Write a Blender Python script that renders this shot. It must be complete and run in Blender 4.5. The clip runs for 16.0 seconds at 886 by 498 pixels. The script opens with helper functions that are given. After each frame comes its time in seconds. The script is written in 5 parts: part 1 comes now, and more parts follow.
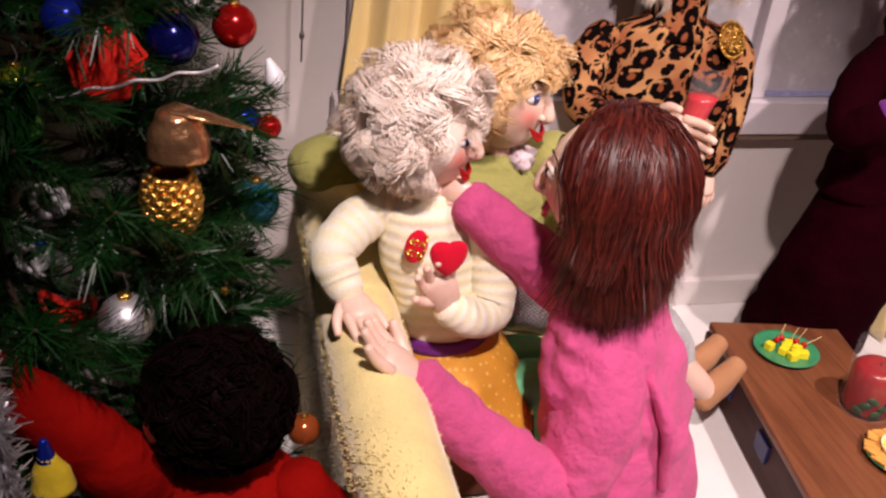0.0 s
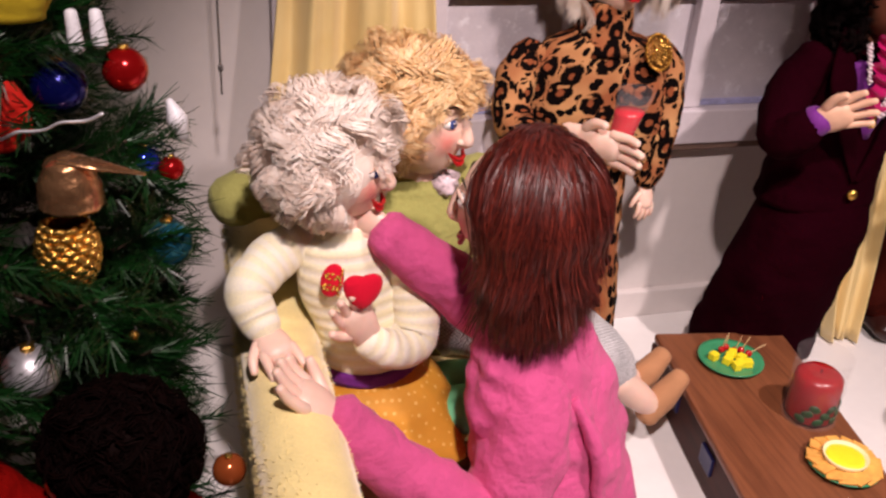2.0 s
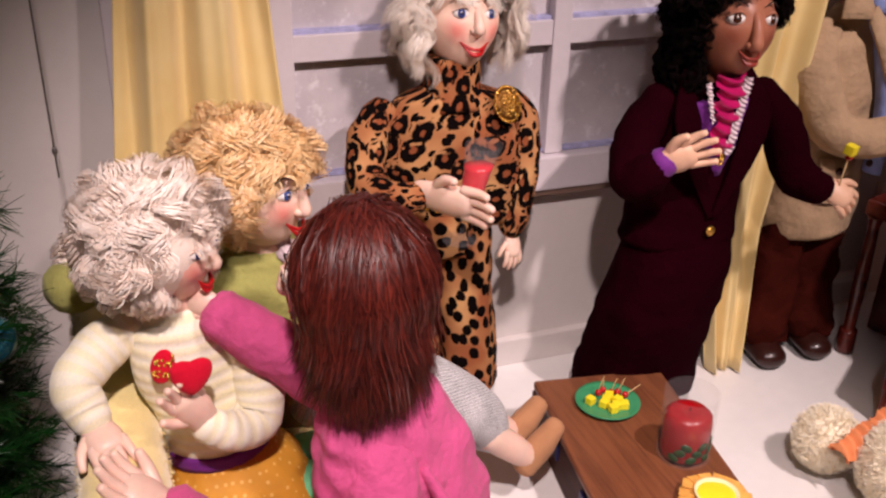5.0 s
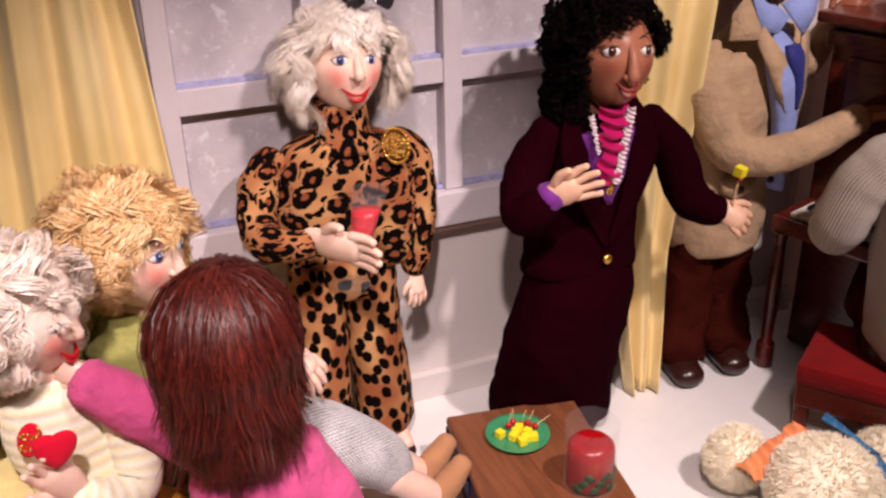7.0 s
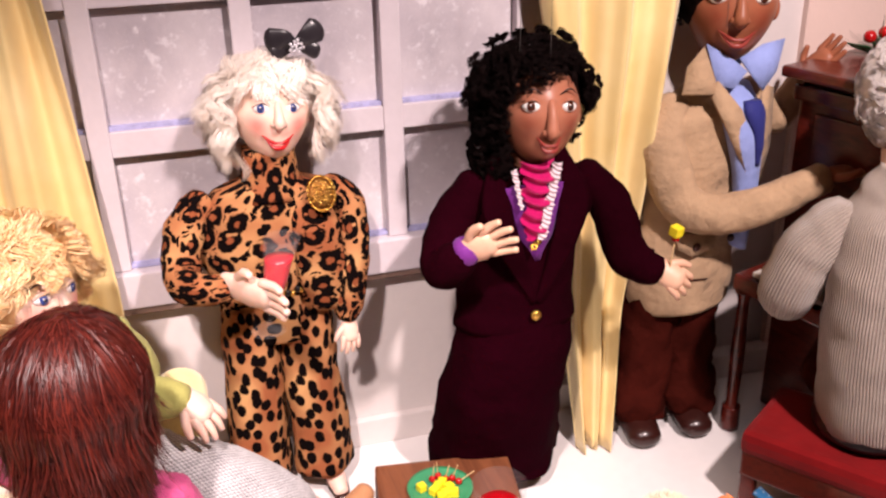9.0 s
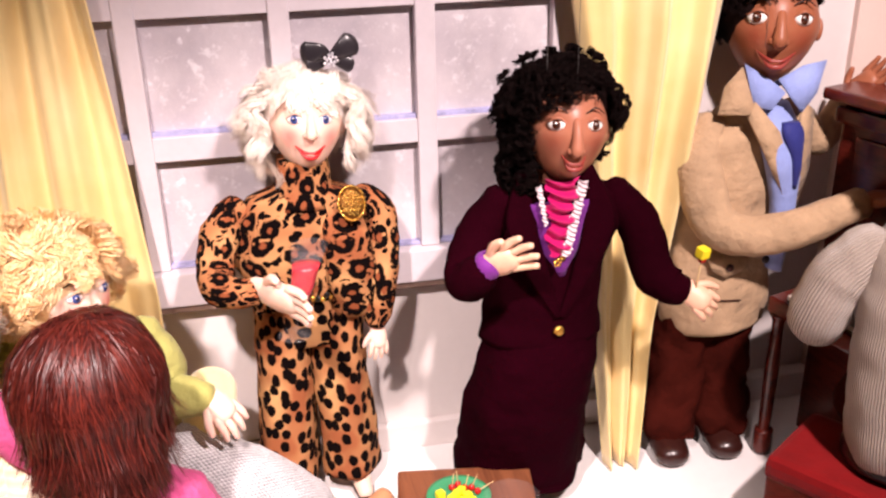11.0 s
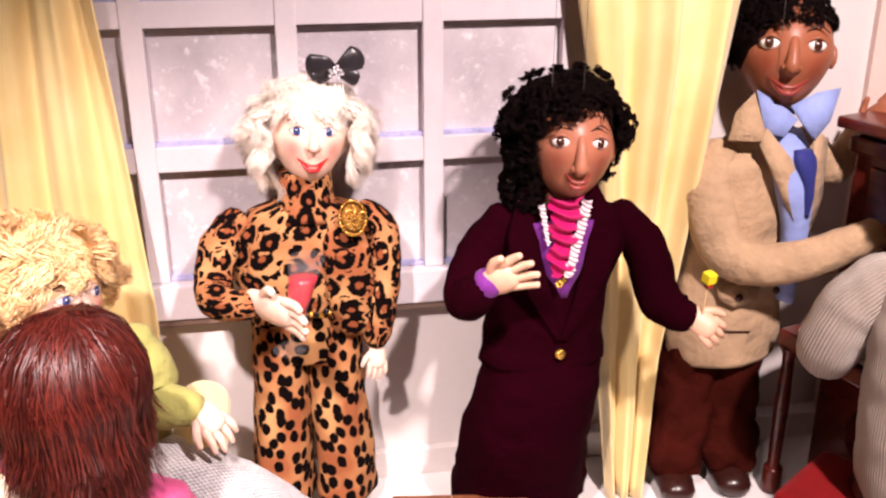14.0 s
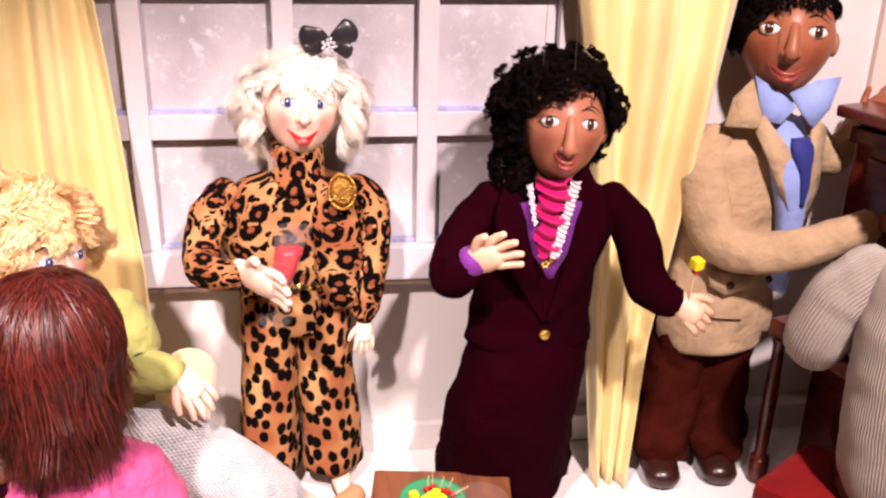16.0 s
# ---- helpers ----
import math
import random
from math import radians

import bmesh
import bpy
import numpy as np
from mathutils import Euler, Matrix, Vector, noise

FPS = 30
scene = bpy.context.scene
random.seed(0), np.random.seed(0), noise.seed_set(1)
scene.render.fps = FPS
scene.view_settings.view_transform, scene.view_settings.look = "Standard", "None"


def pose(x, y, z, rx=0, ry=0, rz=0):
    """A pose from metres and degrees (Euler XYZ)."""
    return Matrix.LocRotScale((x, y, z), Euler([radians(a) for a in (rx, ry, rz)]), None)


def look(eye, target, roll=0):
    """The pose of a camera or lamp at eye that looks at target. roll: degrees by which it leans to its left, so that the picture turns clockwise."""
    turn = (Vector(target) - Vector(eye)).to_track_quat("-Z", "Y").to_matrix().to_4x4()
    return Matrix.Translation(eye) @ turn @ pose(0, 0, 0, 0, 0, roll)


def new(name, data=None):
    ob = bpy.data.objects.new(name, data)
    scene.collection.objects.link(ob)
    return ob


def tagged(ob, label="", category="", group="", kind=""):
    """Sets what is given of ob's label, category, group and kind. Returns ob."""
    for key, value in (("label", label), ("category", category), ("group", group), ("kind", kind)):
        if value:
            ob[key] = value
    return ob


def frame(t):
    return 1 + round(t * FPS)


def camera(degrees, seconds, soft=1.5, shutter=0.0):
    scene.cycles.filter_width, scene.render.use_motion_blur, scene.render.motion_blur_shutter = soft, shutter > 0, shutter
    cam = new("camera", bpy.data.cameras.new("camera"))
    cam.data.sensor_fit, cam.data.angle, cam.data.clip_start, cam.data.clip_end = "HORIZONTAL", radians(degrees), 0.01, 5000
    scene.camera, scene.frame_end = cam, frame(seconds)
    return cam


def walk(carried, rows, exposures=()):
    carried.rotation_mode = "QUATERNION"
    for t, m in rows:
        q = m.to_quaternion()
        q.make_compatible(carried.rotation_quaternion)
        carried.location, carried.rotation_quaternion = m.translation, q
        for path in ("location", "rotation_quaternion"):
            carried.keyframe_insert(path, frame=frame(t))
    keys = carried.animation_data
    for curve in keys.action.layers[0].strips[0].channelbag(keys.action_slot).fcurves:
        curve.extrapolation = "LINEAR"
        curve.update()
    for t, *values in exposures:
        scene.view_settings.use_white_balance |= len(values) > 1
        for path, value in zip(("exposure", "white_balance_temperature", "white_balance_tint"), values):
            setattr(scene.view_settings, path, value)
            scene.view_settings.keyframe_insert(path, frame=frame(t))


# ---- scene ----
cam = camera(49.7, 16.0, soft=2.4, shutter=0.5)
PATH = [
    (0, (-0.526, 0.495, 1.038), (-0.039, 2.169, 0.058), 6.2),
    (0.5, (-0.509, 0.497, 1.04), (-0.013, 2.176, 0.073), 5.4),
    (1, (-0.486, 0.498, 1.048), (-0.002, 2.182, 0.084), 4.7),
    (1.5, (-0.468, 0.498, 1.055), (0.025, 2.182, 0.096), 4.3),
    (2, (-0.438, 0.498, 1.064), (0.074, 2.173, 0.098), 4.0),
    (2.5, (-0.413, 0.5, 1.071), (0.132, 2.166, 0.108), 3.9),
    (3, (-0.379, 0.495, 1.082), (0.183, 2.157, 0.123), 3.7),
    (3.5, (-0.354, 0.496, 1.092), (0.25, 2.148, 0.14), 3.7),
    (4, (-0.345, 0.497, 1.094), (0.297, 2.146, 0.162), 3.1),
    (6.3, (-0.217, 0.463, 1.134), (0.391, 2.157, 0.262), -0.3),
    (6.5, (-0.204, 0.46, 1.147), (0.42, 2.144, 0.266), -0.6),
    (7, (-0.166, 0.449, 1.142), (0.506, 2.121, 0.276), -1.2),
    (7.5, (-0.112, 0.44, 1.149), (0.559, 2.115, 0.286), -1.5),
    (8, (-0.015, 0.419, 1.165), (0.605, 2.122, 0.322), -1.4),
    (8.5, (0.048, 0.399, 1.169), (0.616, 2.13, 0.342), -1.3),
    (9, (0.105, 0.385, 1.171), (0.61, 2.14, 0.354), -1.3),
    (11.5, (0.19, 0.348, 1.2), (0.52, 2.149, 0.395), -1.0),
    (12, (0.201, 0.351, 1.189), (0.509, 2.169, 0.413), -0.8),
    (12.5, (0.201, 0.353, 1.173), (0.502, 2.187, 0.434), -0.9),
    (13, (0.207, 0.351, 1.158), (0.513, 2.188, 0.429), -0.6),
    (13.5, (0.213, 0.351, 1.153), (0.536, 2.18, 0.41), -0.4),
    (14, (0.218, 0.35, 1.146), (0.532, 2.187, 0.42), -0.1),
    (14.5, (0.229, 0.347, 1.143), (0.527, 2.19, 0.426), 0.5),
    (15, (0.244, 0.345, 1.142), (0.525, 2.189, 0.42), 0.9),
    (15.5, (0.257, 0.345, 1.138), (0.531, 2.182, 0.397), 1.2),
    (16, (0.272, 0.341, 1.138), (0.542, 2.171, 0.376), 1.4),
]
EXPOSURES = [(0, -0.48), (2, -0.56), (4, -0.64), (6.5, -0.50), (7.5, -0.38), (8.5, -0.08), (9, 0.08), (12, 0.42), (16, 0.44)]
walk(cam, [(t, look(eye, target, roll)) for t, eye, target, roll in PATH], EXPOSURES)

# ---- light: ceiling spots over a shop-window display ----
world = bpy.data.worlds.new("world")
scene.world = world
world.use_nodes = True
world.node_tree.nodes["Background"].inputs[0].default_value = (0.9, 0.92, 1.0, 1)
world.node_tree.nodes["Background"].inputs[1].default_value = 0.012


def spot(name, eye, target, watts, colour, angle, size):
    lamp = bpy.data.lights.new(name, "SPOT")
    lamp.energy, lamp.color, lamp.spot_size, lamp.spot_blend, lamp.shadow_soft_size = watts, colour, radians(angle), 0.8, size
    ob = new(name, lamp)
    ob.matrix_world = look(eye, target)
    return ob


spot("key_spot", (0.95, 0.24, 2.30), (0.90, 1.72, 0.30), 330, (1.0, 0.805, 0.79), 68, 0.06)
spot("second_spot", (-0.32, 0.20, 2.30), (0.0, 1.50, 0.25), 365, (1.0, 0.805, 0.79), 44.5, 0.05)


# ---- materials ----
def lin(r, g, b):
    return tuple(((c / 255 + 0.055) / 1.055) ** 2.4 if c > 10 else c / 255 / 12.92 for c in (r, g, b)) + (1.0,)


class Nodes:
    def __init__(self, name):
        self.m = bpy.data.materials.new(name)
        self.m.use_nodes = True
        self.t = self.m.node_tree
        self.b = self.t.nodes["Principled BSDF"]
        self.c = self.t.nodes.new("ShaderNodeTexCoord")

    def add(self, kind, **ins):
        n = self.t.nodes.new("ShaderNode" + kind)
        for k, v in ins.items():
            self.set(n, k.replace("_", " "), v)
        return n

    def set(self, n, k, v):
        if isinstance(v, bpy.types.NodeSocket):
            self.t.links.new(v, n.inputs[k])
        else:
            n.inputs[k].default_value = v

    def noise(self, scale, detail=4.0, rough=0.55, vec=None):
        return self.add("TexNoise", Vector=vec or self.c.outputs["Object"], Scale=scale, Detail=detail, Roughness=rough).outputs["Fac"]

    def ramp(self, fac, stops):
        n = self.add("ValToRGB", Fac=fac)
        e = n.color_ramp.elements
        while len(e) < len(stops):
            e.new(0.5)
        for x, (p, c) in zip(e, stops):
            x.position, x.color = p, c
        return n.outputs["Color"]

    def math(self, op, a, b=0.0):
        n = self.t.nodes.new("ShaderNodeMath")
        n.operation = op
        for i, v in enumerate((a, b)):
            if isinstance(v, bpy.types.NodeSocket):
                self.t.links.new(v, n.inputs[i])
            else:
                n.inputs[i].default_value = v
        return n.outputs[0]

    def mix(self, fac, a, b, mode="MIX"):
        n = self.t.nodes.new("ShaderNodeMix")
        n.data_type, n.blend_type = "RGBA", mode
        for i, v in ((0, fac), (6, a), (7, b)):
            if isinstance(v, bpy.types.NodeSocket):
                self.t.links.new(v, n.inputs[i])
            else:
                n.inputs[i].default_value = v
        return n.outputs[2]

    def bump(self, height, strength=0.3, distance=0.002):
        n = self.add("Bump", Height=height, Strength=strength, Distance=distance)
        self.t.links.new(n.outputs["Normal"], self.b.inputs["Normal"])

    def end(self, colour, rough=0.6, **ins):
        self.set(self.b, "Base Color", colour)
        self.set(self.b, "Roughness", rough)
        for k, v in ins.items():
            self.set(self.b, k.replace("_", " "), v)
        return self.m


def shade(c, f):
    return tuple(min(1.0, x * f) for x in c[:3]) + (1.0,)


def plain(name, c, rough=0.6, vary=0.25, scale=18.0, bump=0.15, fine=160.0, dist=0.001, **ins):
    """Colour with two scales of variation and a fine relief."""
    n = Nodes(name)
    big = n.noise(scale)
    small = n.noise(fine, 3.0)
    col = n.ramp(big, [(0.3, shade(c, 1 - vary)), (0.7, shade(c, 1 + vary * 0.6))])
    col = n.mix(0.25, col, n.ramp(small, [(0.35, shade(c, 1 - vary)), (0.65, shade(c, 1 + vary * 0.5))]))
    n.bump(small, bump, dist)
    return n.end(col, rough, **ins)


def cloth(name, c, rough=0.85, vary=0.22, weave=900.0, sheen=0.25, wrinkle=0.5, gloss=0.12):
    n = Nodes(name)
    big = n.noise(14.0, 3.0)
    col = n.ramp(big, [(0.3, shade(c, 1 - vary)), (0.72, shade(c, 1 + vary * 0.5))])
    threads = n.noise(weave, 2.0)
    col = n.mix(0.3, col, n.ramp(threads, [(0.3, shade(c, 0.75)), (0.7, shade(c, 1.15))]))
    crease = n.math("ADD", n.noise(22.0, 3.0, 0.5), n.math("MULTIPLY", n.noise(60.0, 2.0), 0.3))
    n.bump(n.math("ADD", n.math("MULTIPLY", threads, 0.06), crease), wrinkle, 0.012)
    return n.end(col, rough, Sheen_Weight=sheen * 0.3, Specular_IOR_Level=gloss)


def hair_mat(name, dark, mid, light, rough=0.38, gloss=0.5):
    n = Nodes(name)
    n.geo = n.add("NewGeometry")
    col = n.ramp(n.geo.outputs["Random Per Island"], [(0.0, dark), (0.5, mid), (1.0, light)])
    col = n.mix(0.35, col, n.ramp(n.noise(120.0), [(0.3, dark), (0.7, light)]))
    n.bump(n.noise(500.0, 2.0), 0.2, 0.001)
    return n.end(col, rough, Specular_IOR_Level=gloss)


def wood(name, dark, light, rough=0.35, axis=1, grain=22.0):
    n = Nodes(name)
    mp = n.add("Mapping", Vector=n.c.outputs["Object"])
    sc = [grain * 3, grain * 3, grain * 3]
    sc[axis] = grain * 0.16
    mp.inputs["Scale"].default_value = sc
    g = n.noise(1.0, 6.0, 0.65, mp.outputs["Vector"])
    col = n.ramp(g, [(0.25, dark), (0.55, light), (0.8, shade(dark, 1.3))])
    col = n.mix(n.math("MULTIPLY", n.noise(9.0), 0.5), col, dark)
    n.bump(g, 0.15, 0.002)
    return n.end(col, rough)


def leopard(name, scale, ring):
    """Plush print: broken rosettes with small spots between them, or plain oval spots."""
    n = Nodes(name)
    mp = n.add("Mapping", Vector=n.c.outputs["UV"])
    mp.inputs["Scale"].default_value = (1.0, 0.82, 1.0)
    warp = n.add("TexNoise", Vector=mp.outputs["Vector"], Scale=42.0, Detail=2.0)
    vec = n.add("VectorMath")
    vec.operation = "MULTIPLY_ADD"
    n.t.links.new(warp.outputs["Color"], vec.inputs[0])
    vec.inputs[1].default_value = (0.017, 0.017, 0.0) if ring else (0.011, 0.011, 0.0)
    n.t.links.new(mp.outputs["Vector"], vec.inputs[2])

    def cells(size, rand):
        v = n.add("TexVoronoi")
        v.voronoi_dimensions = "2D"
        n.set(v, "Vector", vec.outputs[0])
        n.set(v, "Scale", size)
        n.set(v, "Randomness", rand)
        return v.outputs["Distance"]

    fuzz = n.math("MULTIPLY", n.math("SUBTRACT", n.noise(160.0, 3.0, 0.6, n.c.outputs["UV"]), 0.5), 0.14)
    d = n.math("ADD", cells(scale, 0.75), fuzz)
    tan, brown, black = lin(200, 153, 103), lin(134, 74, 46), lin(8, 2, 2)
    ground = n.ramp(n.noise(9.0, 2.0, 0.5, n.c.outputs["UV"]), [(0.40, lin(150, 90, 58)), (0.66, tan)])
    if ring:
        col = n.ramp(d, [(0.0, (1, 1, 1, 1)), (0.11, (1, 1, 1, 1)), (0.15, (0, 0, 0, 1)), (0.40, (0, 0, 0, 1)), (0.44, (1, 1, 1, 1))])
        gap = n.ramp(n.noise(58.0, 1.0, 0.5, n.c.outputs["UV"]), [(0.60, (0, 0, 0, 1)), (0.64, (1, 1, 1, 1))])
        col = n.mix(gap, col, (1, 1, 1, 1))
        dots = n.math("ADD", cells(scale * 2.3, 0.9), fuzz)
        dots = n.math("MULTIPLY", n.math("LESS_THAN", dots, 0.34), n.math("GREATER_THAN", d, 0.50))
        col = n.mix(dots, col, (0, 0, 0, 1))
        ground = n.mix(n.math("LESS_THAN", d, 0.16), ground, brown)
    else:
        col = n.ramp(d, [(0.0, (0, 0, 0, 1)), (0.36, (0, 0, 0, 1)), (0.41, (1, 1, 1, 1))])
    col = n.mix(col, black, ground)
    n.bump(n.noise(700.0, 2.0), 0.4, 0.0015)
    return n.end(col, 0.9, Specular_IOR_Level=0.08)


def face_mat(name, c, blush, strength=0.75, rough=0.42):
    """Painted doll face with soft rouge on both cheeks; the head's UV runs once round it and once up it."""
    n = Nodes(name)
    uv = n.add("SeparateXYZ", Vector=n.c.outputs["UV"])
    du = n.math("MULTIPLY", n.math("SUBTRACT", n.math("ABSOLUTE", n.math("SUBTRACT", uv.outputs[0], 0.75)), 0.092), 1.7)
    dv = n.math("SUBTRACT", uv.outputs[1], 0.435)
    far = n.math("SQRT", n.math("ADD", n.math("MULTIPLY", du, du), n.math("MULTIPLY", dv, dv)))
    spot_on = n.ramp(far, [(0.02, (strength,) * 3 + (1,)), (0.12, (0, 0, 0, 1))])
    base = n.ramp(n.noise(22.0), [(0.3, shade(c, 0.93)), (0.7, shade(c, 1.05))])
    n.bump(n.noise(120.0, 3.0), 0.06, 0.001)
    return n.end(n.mix(spot_on, base, blush), rough, Subsurface_Weight=0.05, Specular_IOR_Level=0.25)


def uv_pattern(name, kind, a, b, size, rough=0.85, depth=0.4):
    """Pattern along the cloth: stripes round it, ribs along it, or a check."""
    n = Nodes(name)
    uv = n.add("SeparateXYZ", Vector=n.c.outputs["UV"])
    u, v = uv.outputs[0], uv.outputs[1]
    wu = n.math("SINE", n.math("MULTIPLY", u, 2 * math.pi / size))
    wv = n.math("SINE", n.math("MULTIPLY", v, 2 * math.pi / size))
    if kind == "stripes":
        f = wv
    elif kind == "ribs":
        f = wu
    else:
        f = n.math("MULTIPLY", wu, wv)
    f = n.math("ADD", n.math("MULTIPLY", f, 0.5), 0.5)
    col = n.ramp(f, [(0.35, a), (0.65, b)])
    grain = n.noise(330.0, 3.0, 0.7)
    col = n.mix(0.5, col, n.ramp(grain, [(0.3, shade(a, 0.7)), (0.7, shade(b, 1.15))]))
    col = n.mix(0.3, col, n.ramp(n.noise(20.0), [(0.3, shade(a, 0.7)), (0.7, b)]))
    n.bump(n.math("ADD", n.math("ADD", f, n.math("MULTIPLY", grain, 0.6)), n.math("MULTIPLY", n.noise(24.0, 2.0), 1.6)), depth, 0.003)
    return n.end(col, rough, Sheen_Weight=0.3)


def dots(name, base, dot, scale, rough=0.7):
    n = Nodes(name)
    v = n.add("TexVoronoi", Vector=n.c.outputs["Object"], Scale=scale, Randomness=0.3)
    col = n.ramp(v.outputs["Distance"], [(0.2, dot), (0.26, base)])
    col = n.mix(0.35, col, n.ramp(n.noise(30.0), [(0.3, shade(base, 0.6)), (0.7, base)]))
    n.bump(n.noise(40.0, 2.0), 0.5, 0.004)
    return n.end(col, rough)


M = {}
M["wall"] = plain("wall_paint", lin(214, 206, 204), 0.55, 0.06, 5.0, 0.1, 60.0)
M["panel"] = plain("lower_panel_paint", lin(216, 208, 205), 0.45, 0.06, 4.0, 0.1, 60.0)
M["frame_paint"] = plain("window_paint", lin(206, 197, 202), 0.5, 0.08, 9.0, 0.12, 90.0)
M["rail"] = plain("rail_brown", lin(120, 96, 84), 0.6, 0.2)
M["blue_paint"] = plain("blue_edge_paint", lin(166, 166, 204), 0.6, 0.3, 40.0)
M["floor"] = plain("white_floor", lin(232, 228, 226), 0.35, 0.07, 6.0, 0.06, 40.0)
M["pink_wall"] = plain("side_wall_paint", lin(220, 196, 186), 0.6, 0.06, 5.0)
M["dark_enclosure"] = plain("enclosure_dark", lin(40, 36, 36), 0.8, 0.2)


def frosted():
    n = Nodes("frosted_pane")
    base = n.ramp(n.noise(5.0, 5.0, 0.6), [(0.3, lin(168, 160, 168)), (0.7, lin(212, 204, 207))])
    flakes = n.ramp(n.noise(38.0, 3.0, 0.7), [(0.56, (0, 0, 0, 1)), (0.7, (0.8, 0.8, 0.8, 1))])
    col = n.mix(flakes, base, lin(222, 218, 222))
    specks = n.add("TexVoronoi", Vector=n.c.outputs["Object"], Scale=210.0)
    col = n.mix(n.ramp(specks.outputs["Distance"], [(0.08, (0.6, 0.6, 0.6, 1)), (0.14, (0, 0, 0, 1))]), col, lin(240, 225, 220))
    n.bump(n.noise(90.0, 4.0, 0.7), 0.35, 0.002)
    return n.end(col, 0.42)


M["pane"] = frosted()


def satin():
    n = Nodes("yellow_satin")
    col = n.ramp(n.noise(7.0, 3.0), [(0.3, lin(224, 196, 130)), (0.7, lin(238, 216, 158))])
    mp = n.add("Mapping", Vector=n.c.outputs["Object"])
    mp.inputs["Scale"].default_value = (300, 300, 4)
    n.bump(n.noise(1.0, 3.0, 0.6, mp.outputs["Vector"]), 0.12, 0.002)
    return n.end(col, 0.42, Sheen_Weight=0.3)


M["curtain"] = satin()
M["sofa"] = plain("yellow_plush", lin(240, 220, 150), 0.95, 0.15, 16.0, 0.4, 260.0, 0.003, Sheen_Weight=0.6)
M["sofa_base"] = cloth("brown_cloth", lin(110, 62, 42))
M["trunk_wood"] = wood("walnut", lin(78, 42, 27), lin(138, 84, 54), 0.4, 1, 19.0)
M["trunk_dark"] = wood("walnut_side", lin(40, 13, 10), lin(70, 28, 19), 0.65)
M["navy"] = plain("navy_metal", lin(36, 38, 84), 0.35, 0.3, Metallic=0.4)
M["piano"] = wood("mahogany", lin(52, 15, 12), lin(104, 36, 26), 0.22, 1, 16.0)
M["ivory"] = plain("ivory_keys", lin(235, 228, 215), 0.3, 0.06)
M["black"] = plain("black_gloss", lin(22, 16, 18), 0.3, 0.3)
M["red_velvet"] = cloth("red_velvet", lin(128, 14, 18), 0.75, 0.3, 700.0, 0.3, 0.25)
M["plate"] = plain("green_glaze", lin(62, 140, 96), 0.2, 0.12, 30.0, 0.05)
M["yellow"] = plain("yellow_cheese", lin(240, 222, 40), 0.45, 0.12)
M["cherry"] = plain("red_berry", lin(176, 18, 22), 0.22, 0.2)
M["stick"] = plain("pale_wood", lin(222, 190, 140), 0.6)
M["wax"] = plain("red_wax", lin(150, 0, 12), 0.3, 0.15, 20.0, 0.1)
M["cracker"] = plain("cracker", lin(226, 166, 78), 0.8, 0.25, 60.0, 0.4)
M["cream"] = plain("cream_bowl", lin(240, 225, 170), 0.5, 0.1)
M["leaf"] = plain("holly_leaf", lin(30, 70, 36), 0.4, 0.3)


def glass_mat():
    n = Nodes("clear_glass")
    return n.end((0.5, 0.48, 0.5, 1), 0.03, Alpha=0.055)


M["glass"] = glass_mat()
M["drink"] = plain("red_drink", lin(205, 24, 44), 0.25, 0.1)
M["gold"] = plain("gold", lin(236, 186, 92), 0.26, 0.35, 90.0, 0.6, 260.0, 0.004, Metallic=0.95)
M["recess_gold"] = plain("dark_recess_gold", lin(92, 58, 24), 0.4, 0.3, Metallic=0.9)
M["silver"] = plain("silver", lin(226, 224, 230), 0.38, 0.1, 30.0, 0.1, 90.0, 0.001, Metallic=0.7)
M["skin_light"] = plain("pale_doll_skin", lin(236, 198, 180), 0.42, 0.08, 22.0, 0.06, 120.0, 0.001, Subsurface_Weight=0.1)
M["skin_brown"] = plain("brown_doll_skin", lin(168, 108, 84), 0.42, 0.12, 22.0, 0.06, Specular_IOR_Level=0.3)
M["skin_dark"] = plain("dark_doll_skin", lin(152, 92, 66), 0.42, 0.12, 22.0, 0.06, Specular_IOR_Level=0.3)
M["finger_tan"] = plain("tan_fingers", lin(230, 184, 154), 0.45, 0.1)
M["face_light"] = face_mat("pale_doll_face", lin(242, 206, 186), lin(222, 112, 104))
M["face_brown"] = face_mat("brown_doll_face", lin(166, 106, 82), lin(112, 46, 34), 0.6, 0.36)
M["face_dark"] = face_mat("dark_doll_face", lin(150, 90, 64), lin(122, 50, 36), 0.6, 0.38)
M["lips"] = plain("red_lips", lin(176, 20, 26), 0.3, 0.1)
M["lips_brown"] = plain("brown_lips", lin(138, 52, 44), 0.35, 0.1)
M["eye_white"] = plain("eye_white", lin(238, 234, 230), 0.15, 0.03, bump=0.0)
M["iris_blue"] = plain("blue_iris", lin(58, 76, 140), 0.12, 0.3, bump=0.0)
M["iris_brown"] = plain("brown_iris", lin(78, 36, 18), 0.12, 0.3, bump=0.0)
M["brow_light"] = plain("light_brow_paint", lin(150, 112, 92), 0.6)
M["brow"] = plain("brow_paint", lin(40, 22, 18), 0.6)
M["blond_white"] = hair_mat("platinum_fibre", lin(236, 218, 200), lin(250, 240, 228), lin(255, 251, 246), 0.42)
M["blond_gold"] = hair_mat("golden_fibre", lin(206, 148, 86), lin(242, 200, 138), lin(255, 232, 186), 0.36)
M["blond_pale"] = hair_mat("pale_blond_fibre", lin(238, 212, 194), lin(251, 236, 222), lin(255, 250, 245), 0.38)
